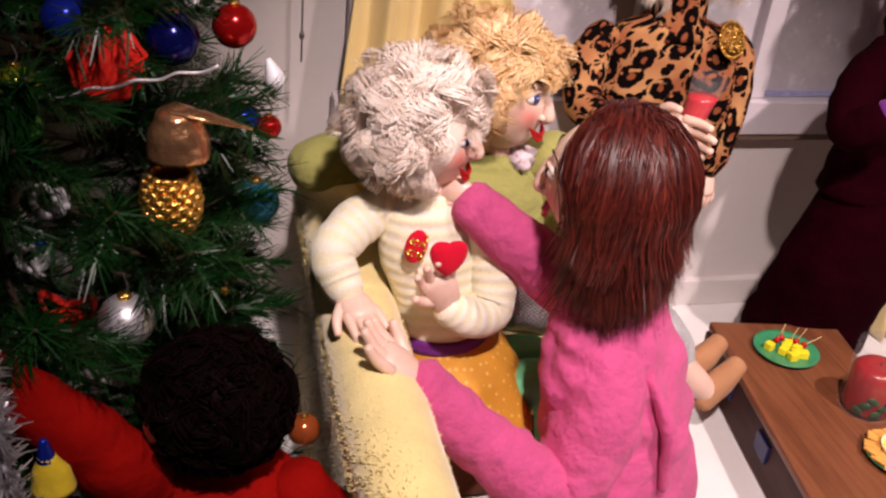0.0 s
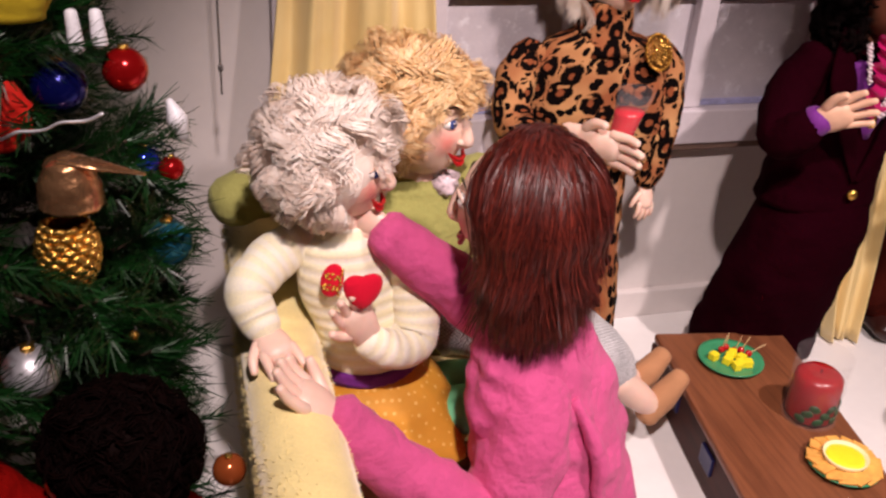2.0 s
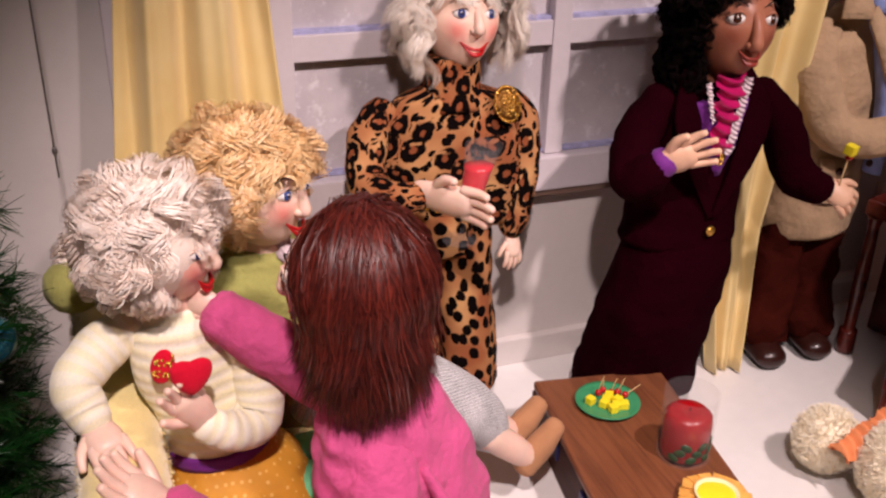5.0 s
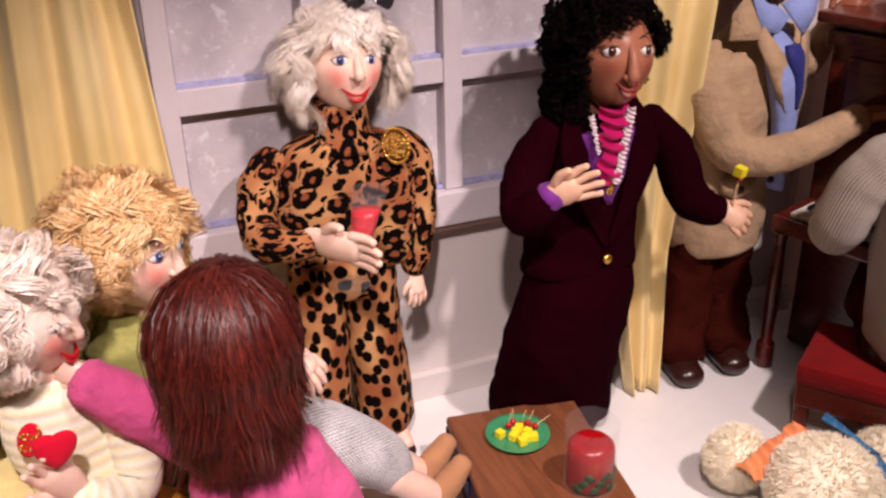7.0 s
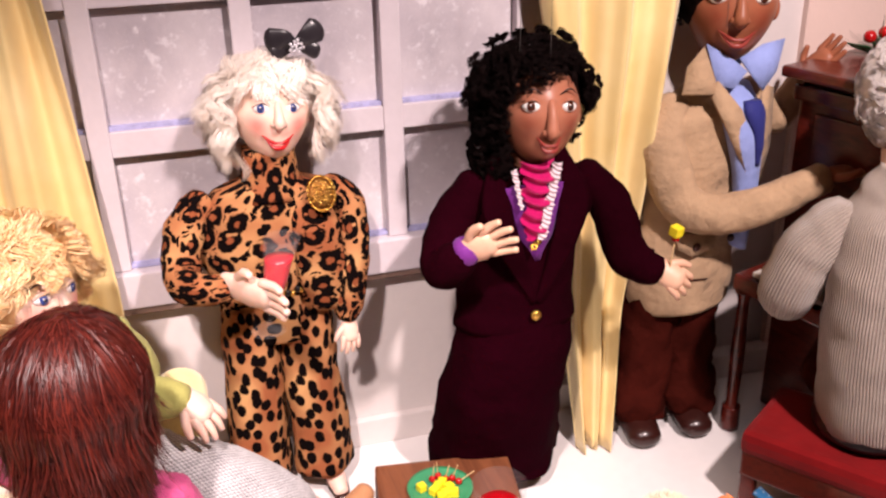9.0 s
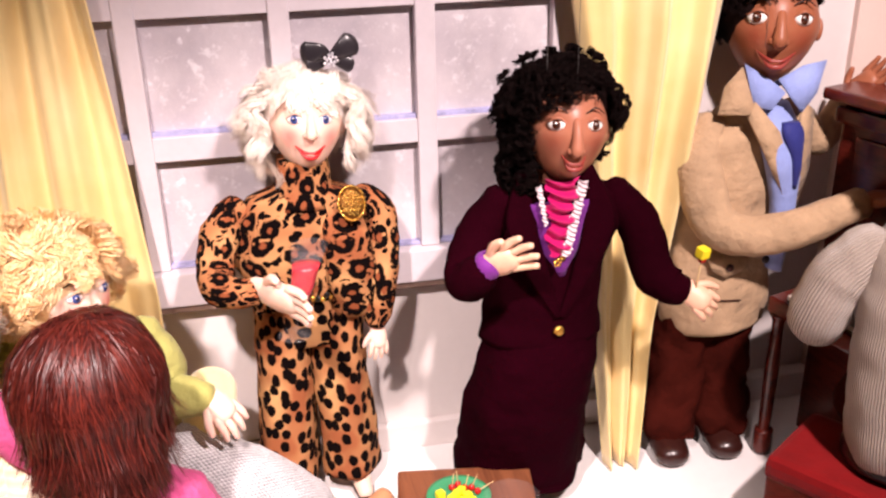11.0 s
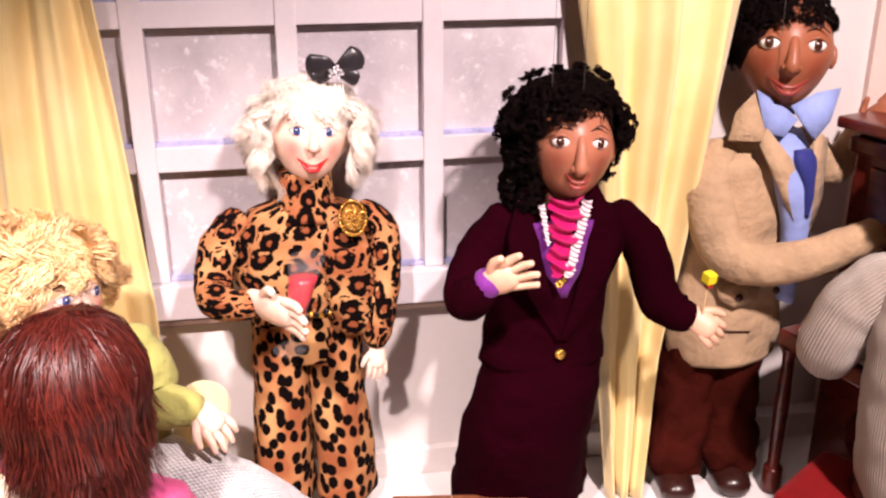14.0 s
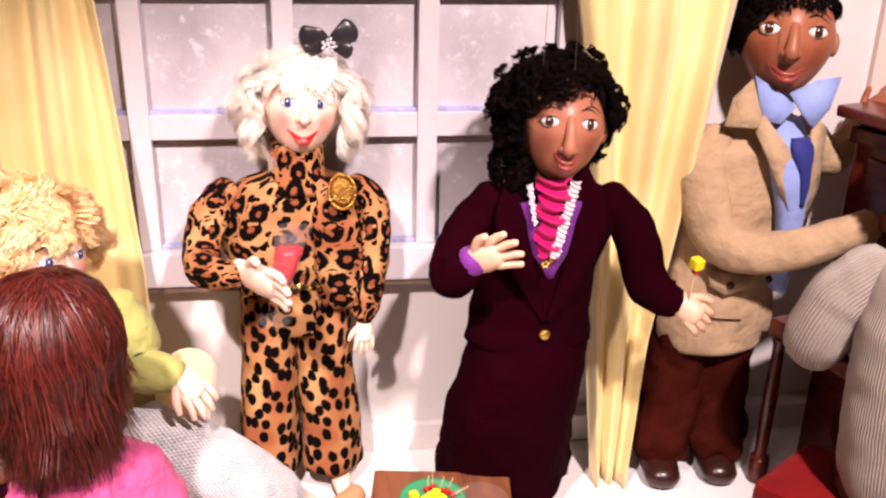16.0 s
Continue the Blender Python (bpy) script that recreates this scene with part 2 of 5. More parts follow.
M["auburn"] = hair_mat("auburn_fibre", lin(34, 6, 6), lin(62, 15, 12), lin(112, 40, 29), 0.42, 0.4)
M["black_hair"] = hair_mat("black_fibre", lin(7, 3, 3), lin(13, 5, 5), lin(22, 8, 7), 0.8, 0.08)
M["brown_hair"] = hair_mat("dark_brown_fibre", lin(5, 1, 1), lin(9, 2, 2), lin(18, 5, 4), 0.7, 0.04)
M["grey_hair"] = hair_mat("grey_fibre", lin(168, 160, 158), lin(206, 198, 194), lin(232, 226, 222), 0.55)
M["leopard"] = leopard("leopard_plush", 25.0, True)
M["leopard_small"] = leopard("leopard_small", 40.0, False)
M["wine"] = cloth("wine_wool", lin(31, 1, 9), 0.95, 0.25, 900.0, 0.0, 0.6, 0.02)
M["purple"] = cloth("purple_silk", lin(112, 44, 130), 0.6)
M["magenta"] = plain("magenta_satin", lin(178, 22, 92), 0.28, 0.25, 40.0, 0.1)
M["lace"] = plain("white_lace", lin(220, 200, 206), 0.6, 0.3, 200.0, 0.8)
M["tan"] = cloth("tan_felt", lin(188, 158, 126), 0.95, 0.3, 700.0, 0.2, 0.9)
M["blue_shirt"] = cloth("blue_shirt", lin(146, 162, 218), 0.7)
M["navy_cloth"] = cloth("navy_tie", lin(48, 52, 120), 0.6)
M["brown_trousers"] = cloth("brown_cord", lin(60, 18, 12), 0.9, 0.35, 900.0, 0.0, 0.9, 0.04)
M["shoe"] = plain("brown_leather", lin(52, 24, 20), 0.28, 0.3)
M["shoe_tan"] = cloth("tan_suede", lin(176, 128, 92), 0.9)
M["pink"] = cloth("pink_jersey", lin(206, 86, 138), 0.9, 0.2, 800.0, 0.3, 1.0)
M["jeans"] = cloth("blue_denim", lin(46, 58, 110))
M["green_sweater"] = cloth("olive_green_jersey", lin(160, 158, 92), 0.9, 0.18, 700.0, 0.3, 0.8)
M["mint"] = cloth("mint_green_cloth", lin(112, 190, 142))
M["stripe"] = uv_pattern("striped_jersey", "stripes", lin(244, 240, 232), lin(240, 230, 186), 0.017)
M["check"] = uv_pattern("small_check", "check", lin(28, 26, 34), lin(232, 230, 232), 0.0078)
M["knit"] = uv_pattern("grey_rib_knit", "ribs", lin(156, 142, 130), lin(188, 174, 162), 0.0062, 0.95, 0.8)
M["mustard"] = dots("mustard_print", lin(214, 150, 46), lin(240, 196, 110), 90.0)
M["red_jersey"] = cloth("red_jersey", lin(138, 14, 10), 0.9, 0.3, 900.0, 0.0, 0.6, 0.03)
M["heart_felt"] = cloth("red_felt", lin(204, 18, 48), 0.9, 0.15, 500.0)
M["fur"] = hair_mat("cream_fur", lin(250, 232, 196), lin(255, 244, 220), lin(255, 251, 238), 0.9)
M["orange"] = cloth("orange_print", lin(240, 150, 100), 0.8, 0.4)
M["blue_dots"] = dots("blue_dotted", lin(40, 108, 158), lin(225, 230, 236), 150.0)
M["bow"] = plain("black_ribbon", lin(42, 38, 42), 0.3, 0.3)
M["needles"] = plain("green_needles", lin(14, 54, 16), 0.4, 0.5, 30.0, 0.0, Specular_IOR_Level=0.4)
M["bark"] = plain("brown_wire_bark", lin(58, 40, 28), 0.8, 0.3)
for key, c in {"red_ball": (170, 20, 22), "blue_ball": (32, 52, 176), "navy_ball": (18, 22, 96), "teal_ball": (44, 112, 140), "green_ball": (40, 120, 50), "lime_ball": (150, 160, 40), "copper_ball": (190, 96, 50)}.items():
    M[key] = plain(key + "_gloss", lin(*c), 0.16, 0.12, 30.0, 0.05, Metallic=0.6)
M["white_glitter"] = plain("white_glitter", lin(242, 240, 246), 0.35, 0.15, 200.0, 0.4, 500.0, 0.001)
M["ribbon_red"] = cloth("red_ribbon", lin(204, 34, 24), 0.6)
M["yellow_felt"] = cloth("yellow_felt", lin(226, 196, 50))
M["foil"] = plain("pink_gold_foil", lin(236, 176, 128), 0.24, 0.35, 40.0, 0.5, 90.0, 0.004, Metallic=0.9)
M["thread"] = plain("grey_wire", lin(90, 84, 82), 0.4)


# ---- mesh helpers ----
def V(*a):
    return Vector(a)


def smooth_path(pts, n=6):
    pts = [Vector(p) for p in pts]
    if len(pts) < 3:
        return [pts[0].lerp(pts[-1], i / n) for i in range(n + 1)], [i / n for i in range(n + 1)]
    out, par = [], []
    ext = [2 * pts[0] - pts[1]] + pts + [2 * pts[-1] - pts[-2]]
    for i in range(len(pts) - 1):
        a, b, c, d = ext[i:i + 4]
        for k in range(n):
            s = k / n
            out.append(0.5 * (2 * b + (c - a) * s + (2 * a - 5 * b + 4 * c - d) * s * s + (3 * b - a - 3 * c + d) * s ** 3))
            par.append(i + s)
    return out + [pts[-1]], par + [len(pts) - 1.0]


class Shape:
    """Collects faces of several materials into one mesh."""

    def __init__(self):
        self.v, self.f, self.m, self.uv, self.keys = [], [], [], [], []

    def slot(self, key):
        if key not in self.keys:
            self.keys.append(key)
        return self.keys.index(key)

    def grid(self, rows, uvs, key, closed=True, caps=True):
        s, base, n = self.slot(key), len(self.v), len(rows[0])
        for r in rows:
            self.v.extend(tuple(p) for p in r)
        for i in range(len(rows) - 1):
            for j in range(n if closed else n - 1):
                k = (j + 1) % n
                self.f.append((base + i * n + j, base + i * n + k, base + (i + 1) * n + k, base + (i + 1) * n + j))
                self.m.append(s)
                u0, u1 = uvs[i][j], uvs[i][j + 1]
                w0, w1 = uvs[i + 1][j], uvs[i + 1][j + 1]
                self.uv += [u0, u1, w1, w0]
        if closed and caps:
            for i, flip in ((0, True), (len(rows) - 1, False)):
                mid = sum((Vector(p) for p in rows[i]), Vector()) / n
                self.v.append(tuple(mid))
                c = len(self.v) - 1
                for j in range(n):
                    a, b = base + i * n + j, base + i * n + (j + 1) % n
                    self.f.append((c, b, a) if flip else (c, a, b))
                    self.m.append(s)
                    self.uv += [uvs[i][j]] * 3

    def tube(self, pts, radii, key, seg=12, n=6, flat=1.0, up=None, round_ends=True, wrinkle=0.0):
        """Sweep along a smooth line. flat: thickness across 'up' relative to the radius."""
        line, par = smooth_path(pts, n)
        rad = [radii[min(int(t), len(radii) - 1)] * (1 - (t - int(t))) + radii[min(int(t) + 1, len(radii) - 1)] * (t - int(t)) for t in par]
        if len(pts) < 3:
            rad = [radii[0] * (1 - t) + radii[-1] * t for t in par]
        if round_ends:
            d0, d1 = (line[0] - line[1]).normalized(), (line[-1] - line[-2]).normalized()
            line = [line[0] + d0 * rad[0] * 0.55, line[0] + d0 * rad[0] * 0.35] + line + [line[-1] + d1 * rad[-1] * 0.35, line[-1] + d1 * rad[-1] * 0.55]
            rad = [rad[0] * 0.35, rad[0] * 0.78] + rad + [rad[-1] * 0.78, rad[-1] * 0.35]
        side = None
        wide = max(rad)
        rows, uvs, run = [], [], 0.0
        for i, p in enumerate(line):
            d = (line[min(i + 1, len(line) - 1)] - line[max(i - 1, 0)]).normalized()
            if side is None:
                ref = Vector(up) if up else (V(0, 0, 1) if abs(d.z) < 0.9 else V(0, 1, 0))
                side = d.cross(ref).normalized()
            else:
                side = (side - d * side.dot(d)).normalized()
                run += (p - line[i - 1]).length
            b = side.cross(d)
            ring = []
            for j in range(seg):
                a = 2 * math.pi * j / seg
                r = rad[i]
                if wrinkle:
                    r *= 1 + wrinkle * noise.noise(V(p.x * 45 + j * 0.25, p.y * 45, p.z * 45))
                ring.append(p + side * math.cos(a) * r + b * math.sin(a) * r * flat)
            rows.append(ring)
            uvs.append([(2 * math.pi * wide * j / seg, run) for j in range(seg + 1)])
        self.grid(rows, uvs, key)

    def loft(self, rings, key, seg=28, n=5, folds=0, amp=0.0, phase=0.0, wrinkle=0.0):
        """Stacked rings (x, y, z, rx, ry, turn) joined smoothly; folds deepen along the stack."""
        pts = [Vector(r[:3]) for r in rings]
        line, par = smooth_path(pts, n)
        wide = max(r[3] + r[4] for r in rings)
        rows, uvs, run = [], [], 0.0
        for i, (p, t) in enumerate(zip(line, par)):
            if len(rings) < 3:
                t = t * (len(rings) - 1)
            a, f = min(int(t), len(rings) - 1), t - int(t)
            f = f * f * (3 - 2 * f)
            b = min(a + 1, len(rings) - 1)
            rx, ry, turn = (rings[a][k] * (1 - f) + rings[b][k] * f for k in (3, 4, 5))
            if i:
                run += (p - line[i - 1]).length
            depth = amp * (t / (len(rings) - 1))
            ring = []
            for j in range(seg):
                g = 2 * math.pi * j / seg
                k = 1 + (depth * (math.sin(folds * g + phase) + 0.5 * math.sin(folds * 0.5 * g + 1.3 + phase)) if folds else 0)
                if wrinkle:
                    k *= 1 + wrinkle * noise.noise(V(math.cos(g) * 2.2 + phase, math.sin(g) * 2.2, p.z * 30))
                x, y = math.cos(g) * rx * k, math.sin(g) * ry * k
                c, s = math.cos(radians(turn)), math.sin(radians(turn))
                ring.append(p + V(x * c - y * s, x * s + y * c, 0))
            rows.append(ring)
            uvs.append([(wide * math.pi * j / seg, run) for j in range(seg + 1)])
        self.grid(rows, uvs, key)

    def ball(self, c, r, key, turn=None, seg=16, rings=10, warp=None, unit=False):
        r = (r, r, r) if isinstance(r, (int, float)) else r
        rows, uvs = [], []
        for i in range(rings + 1):
            t = math.pi * min(max(i / rings, 0.012), 0.988)
            ring = []
            for j in range(seg):
                a = 2 * math.pi * j / seg
                p = V(math.sin(t) * math.cos(a), math.sin(t) * math.sin(a), -math.cos(t))
                if warp:
                    p = warp(p)
                p = V(p.x * r[0], p.y * r[1], p.z * r[2])
                if turn:
                    p = turn @ p
                ring.append(Vector(c) + p)
            rows.append(ring)
            uvs.append([(j / seg, t / math.pi) if unit else (2 * math.pi * r[0] * j / seg, t * r[2]) for j in range(seg + 1)])
        self.grid(rows, uvs, key)

    def fibre(self, pts, thick, key, out=None):
        """A hair that tapers to its tip: a flat strand that lies square to the ways in out, or a three-sided one."""
        s, base, n = self.slot(key), len(self.v), len(pts)
        d = (pts[-1] - pts[0]).normalized()
        a = d.orthogonal().normalized()
        b = d.cross(a)
        m = 2 if out else 3
        for i, p in enumerate(pts):
            r = thick * (1.0 if i < n - 3 else (0.85, 0.6, 0.15)[i - n + 3])
            if out:
                w = out[i].cross(pts[min(i + 1, n - 1)] - pts[max(i - 1, 0)]).normalized()
                self.v += [tuple(p + w * r), tuple(p - w * r)]
            else:
                self.v += [tuple(p + q * r) for q in (a, a * -0.5 + b * 0.87, a * -0.5 - b * 0.87)]
        for i in range(n - 1):
            for j in range(1 if out else 3):
                k, o = (j + 1) % m, base + i * m
                self.f.append((o + j, o + k, o + m + k, o + m + j))
                self.m.append(s)
                self.uv += [(0, i), (1, i), (1, i + 1), (0, i + 1)]

    def panel(self, pts, key, thick=0.004, bulge=0.003):
        """A flat piece of cloth cut to a polygon, a little swollen in its middle."""
        pts = [Vector(p) for p in pts]
        s, base, n = self.slot(key), len(self.v), len(pts)
        mid = sum(pts, Vector()) / n
        up = sum(((pts[i] - mid).cross(pts[(i + 1) % n] - mid) for i in range(n)), Vector()).normalized()
        for sgn in (1, -1):
            self.v += [tuple(p + up * sgn * thick / 2) for p in pts] + [tuple(mid + up * (sgn * (thick / 2 + bulge)))]
        faces = []
        for i in range(n):
            k = (i + 1) % n
            faces += [(i, k, n), (n + 1 + k, n + 1 + i, 2 * n + 1), (i, n + 1 + i, n + 1 + k, k)]
        for f in faces:
            self.f.append(tuple(base + x for x in f))
            self.m.append(s)
            self.uv += [(self.v[base + x][0], self.v[base + x][2]) for x in f]

    def strip(self, a, b, w0, w1, key, pleats, deep, sway=0.0, nv=90, nu=8, face=(0, -1, 0)):
        """A gathered band of cloth from a to b with pleats across it and a wavy edge."""
        a, b, face = Vector(a), Vector(b), Vector(face)
        side = (b - a).normalized().cross(face).normalized()
        rows, uvs = [], []
        for i in range(nv + 1):
            t = i / nv
            w = w0 + (w1 - w0) * t
            g = 2 * math.pi * pleats * t
            row = []
            for j in range(nu + 1):
                u = 2 * j / nu - 1
                row.append(a.lerp(b, t) + side * (u * w * (1 + 0.15 * math.sin(g * 1.3 + 1)) + sway * math.sin(g * 0.5)) + face * deep * (math.sin(g + 1.8 * u + math.sin(3 * t)) + 0.6 * (1 - u * u)) - (b - a).normalized() * 0.25 * w * u * u)
            rows.append(row)
            uvs.append([(j / nu, t) for j in range(nu + 2)])
        self.grid(rows, uvs, key, closed=False)

    def blade(self, a, b, width, key, side):
        s, base = self.slot(key), len(self.v)
        w = side * width
        self.v += [tuple(a - w), tuple(a + w), tuple(b + w * 0.3), tuple(b - w * 0.3)]
        self.f.append((base, base + 1, base + 2, base + 3))
        self.m.append(s)
        self.uv += [(0, 0), (1, 0), (1, 1), (0, 1)]

    def box(self, c, size, key, turn=None, bevel=0.003):
        bm = bmesh.new()
        bmesh.ops.create_cube(bm, size=1.0)
        bmesh.ops.scale(bm, vec=size, verts=bm.verts)
        if bevel:
            bmesh.ops.bevel(bm, geom=bm.edges[:], offset=min(bevel, min(size) * 0.45), segments=2, affect="EDGES", profile=0.6)
        self.bm(bm, key, Matrix.Translation(c) @ (turn.to_4x4() if turn else Matrix()))

    def bm(self, bm, key, m=Matrix()):
        s, base = self.slot(key), len(self.v)
        bm.verts.index_update()
        self.v += [tuple(m @ v.co) for v in bm.verts]
        for f in bm.faces:
            self.f.append(tuple(base + v.index for v in f.verts))
            self.m.append(s)
            self.uv += [(v.co.x, v.co.y) for v in f.verts]
        bm.free()

    def make(self, name, parent=None, label="", flat=False):
        me = bpy.data.meshes.new(name)
        me.from_pydata(self.v, [], self.f)
        for k in self.keys:
            me.materials.append(M[k])
        me.polygons.foreach_set("material_index", self.m)
        me.polygons.foreach_set("use_smooth", [not flat] * len(self.f))
        layer = me.uv_layers.new(name="UVMap")
        layer.data.foreach_set("uv", [x for p in self.uv for x in p])
        me.update()
        ob = new(name, me)
        if parent:
            ob.parent = parent
            ob.matrix_parent_inverse = parent.matrix_basis.inverted()
        if label:
            tagged(ob, label)
        return ob


def boxes(name, items, key, parent=None, label="", bevel=0.003):
    s = Shape()
    for c, size, *turn in items:
        s.box(c, size, key, turn[0] if turn else None, bevel)
    ob = s.make(name, parent, label, flat=True)
    return ob


def group_at(name, at, label, category, group="", kind=""):
    ob = new(name)
    ob.location = at
    ob.matrix_basis = Matrix.Translation(at)
    ob.empty_display_size = 0.05
    return tagged(ob, label, category, group, kind)


def rot(yaw=0, pitch=0, roll=0):
    return Euler([radians(pitch), radians(roll), radians(yaw)]).to_matrix()


# ---- doll building ----
def doll_head(s, c, size, yaw, pitch, skin, face, iris, lip, roll=0, brows="brow", gap=0.38, long=1.0, grin=1.0):
    """A plain carved head: face towards local -y, with a long nose, eyes and lips."""
    r = rot(yaw, pitch, roll)
    c = Vector(c)

    def carve(p):
        x, y, z = p
        k = 1 + 0.24 * min(z, 0.0) - 0.06 * max(z, 0.0)
        x, y = x * k * 0.94, y * (1 + 0.10 * min(z, 0.0))
        if y < 0:
            y -= 0.07 * math.exp(-((z + 0.80) / 0.2) ** 2 - (x / 0.28) ** 2)
            y += 0.07 * math.exp(-((z - 0.14) / 0.15) ** 2) * math.exp(-((abs(x) - gap) / 0.2) ** 2)
            y -= 0.06 * math.exp(-((z + 0.24) / 0.22) ** 2 - ((abs(x) - 0.5) / 0.22) ** 2)
            y += 0.03 * math.exp(-((z + 0.52) / 0.1) ** 2 - (x / 0.4) ** 2)
        return V(x, y, z * 1.14)

    s.ball(c, size, face, r, 40, 30, carve, True)

    def at(x, y, z):
        return c + r @ (V(x, y, z) * size)

    tip = 0.16 - 0.46 * long
    s.tube([at(0, -0.90, 0.26), at(0, -1.02, 0.02), at(0, -1.06, tip + 0.08), at(0, -1.055, tip + 0.02), at(0, -0.94, tip - 0.06)], [size * a for a in (0.10, 0.11, 0.145, 0.14, 0.10)], skin, 14, 5)
    for sx in (-1, 1):
        s.ball(at(0.12 * sx, -0.97, tip + 0.02), (size * 0.085, size * 0.1, size * 0.08), skin, r, 12, 8)
        eye = r @ rot(22 * sx)
        s.ball(at(gap * sx, -0.825, 0.17), (size * 0.20, size * 0.125, size * 0.132), "eye_white", eye, 16, 12)
        s.ball(at((gap + 0.018) * sx - 0.008, -0.912, 0.17), (size * 0.100, size * 0.05, size * 0.108), iris, eye, 14, 10)
        s.ball(at((gap + 0.022) * sx - 0.008, -0.952, 0.17), (size * 0.04, size * 0.018, size * 0.042), "black", eye, 12, 8)
        # tiny white ball models the highlight on the eye
        s.ball(at((gap + 0.018) * sx - 0.035, -0.964, 0.205), size * 0.02, "eye_white", r, 8, 6)
        s.tube([at((gap - 0.2) * sx, -0.90, 0.21), at(gap * sx, -0.935, 0.315), at((gap + 0.2) * sx, -0.79, 0.21)], [size * a for a in (0.022, 0.034, 0.02)], skin, 8, 5)
        s.tube([at((gap - 0.18) * sx, -0.915, 0.205), at(gap * sx, -0.955, 0.288), at((gap + 0.2) * sx, -0.80, 0.20)], [size * a for a in (0.006, 0.012, 0.01)], "brow", 6, 5)
        if brows:
            s.tube([at((gap - 0.22) * sx, -0.925, 0.43), at(gap * sx, -0.885, 0.54), at((gap + 0.24) * sx, -0.72, 0.42)], [size * a for a in (0.010, 0.022, 0.008)], brows, 6, 5)
        s.ball(at(0.93 * sx, 0.04, -0.02), (size * 0.09, size * 0.15, size * 0.24), skin, r @ rot(15 * sx), 12, 10)
    w, z = 0.34 * grin, -0.62 - 0.06 * (long - 1)
    s.tube([at(-w, -0.80, z + 0.14), at(-0.14, -0.93, z - 0.02), at(0, -0.955, z - 0.04), at(0.14, -0.93, z - 0.02), at(w, -0.80, z + 0.14)], [size * a for a in (0.012, 0.042, 0.032, 0.042, 0.012)], lip, 10, 5)
    s.tube([at(-w * 0.9, -0.80, z + 0.10), at(-0.13, -0.90, z - 0.13), at(0, -0.92, z - 0.16), at(0.13, -0.90, z - 0.13), at(w * 0.9, -0.80, z + 0.10)], [size * a for a in (0.012, 0.05, 0.062, 0.05, 0.012)], lip, 10, 5)
    return r


def doll_fist(s, wrist, knuckle, side, key, size=0.03, curl=0.3, spread=1.0, thumb=1):
    """Palm and five plain fingers from the wrist towards the knuckles; side points across the palm."""
    w, k = Vector(wrist), Vector(knuckle)
    d = (k - w).normalized()
    side = Vector(side)
    side = (side - d * side.dot(d)).normalized()
    n = d.cross(side)
    s.tube([w - d * size * 0.4, w.lerp(k, 0.5), k], [size * 0.5, size * 0.66, size * 0.6], key, 12, 4, 0.55, n)
    for i, (off, length) in enumerate(((-0.52, 0.85), (-0.18, 1.05), (0.17, 1.0), (0.5, 0.78))):
        a = k + side * off * size
        b = a + (d + side * off * 0.35 * spread - n * curl * 0.5).normalized() * length * size * 0.6
        e = b + (d - n * curl * 1.6 + side * off * 0.25 * spread).normalized() * length * size * 0.55
        s.tube([a - d * size * 0.1, b, e], [size * 0.2, size * 0.175, size * 0.13], key, 8, 3)
    a = w + d * size * 0.35 - side * thumb * size * 0.5
    s.tube([a, a + (d - side * thumb * 0.9 - n * 0.3).normalized() * size * 0.55, a + (d * 1.3 - side * thumb * 0.8 - n * 0.5).normalized() * size * 1.05], [size * 0.22, size * 0.2, size * 0.14], key, 8, 3)


def curls(s, c, radii, key, count, size, thick, seed, keep, turns=1.1, bundle=7, loose=0.16):
    """Wavy locks of fine fibres over an ellipsoid, where keep(direction) holds."""
    rng = random.Random(seed)
    c = Vector(c)
    made = 0
    while made < count:
        d = V(rng.gauss(0, 1), rng.gauss(0, 1), rng.gauss(0, 1)).normalized()
        if not keep(d):
            continue
        made += 1
        p = c + V(d.x * radii[0], d.y * radii[1], d.z * radii[2]) * rng.uniform(0.90, 1.04)
        axis = V(rng.gauss(0, 0.7), rng.gauss(0, 0.7), rng.gauss(-0.7, 0.6))
        axis = (axis - d * axis.dot(d)).normalized()
        cross = d.cross(axis)
        q, a0, tw = size * rng.uniform(0.6, 1.2), rng.uniform(0, 6.3), rng.choice((-1, 1)) * turns * rng.uniform(0.7, 1.3)
        for _ in range(bundle):
            o = V(rng.gauss(0, 1), rng.gauss(0, 1), rng.gauss(0, 1)) * size * 0.09
            far = rng.uniform(0.8, 1.15)
            pts = []
            for i in range(9):
                t = i / 8
                a = a0 + tw * t * 2 * math.pi
                r = q * 0.5 * (0.6 + 0.5 * t)
                pts.append(p + o * (1 + loose * t * 3) + axis * (t - 0.4) * q * 1.9 * far - d * (t - 0.4) ** 2 * q * 0.9 + d * math.cos(a) * r * 0.4 + cross * math.sin(a) * r)
            s.fibre(pts, thick, key)


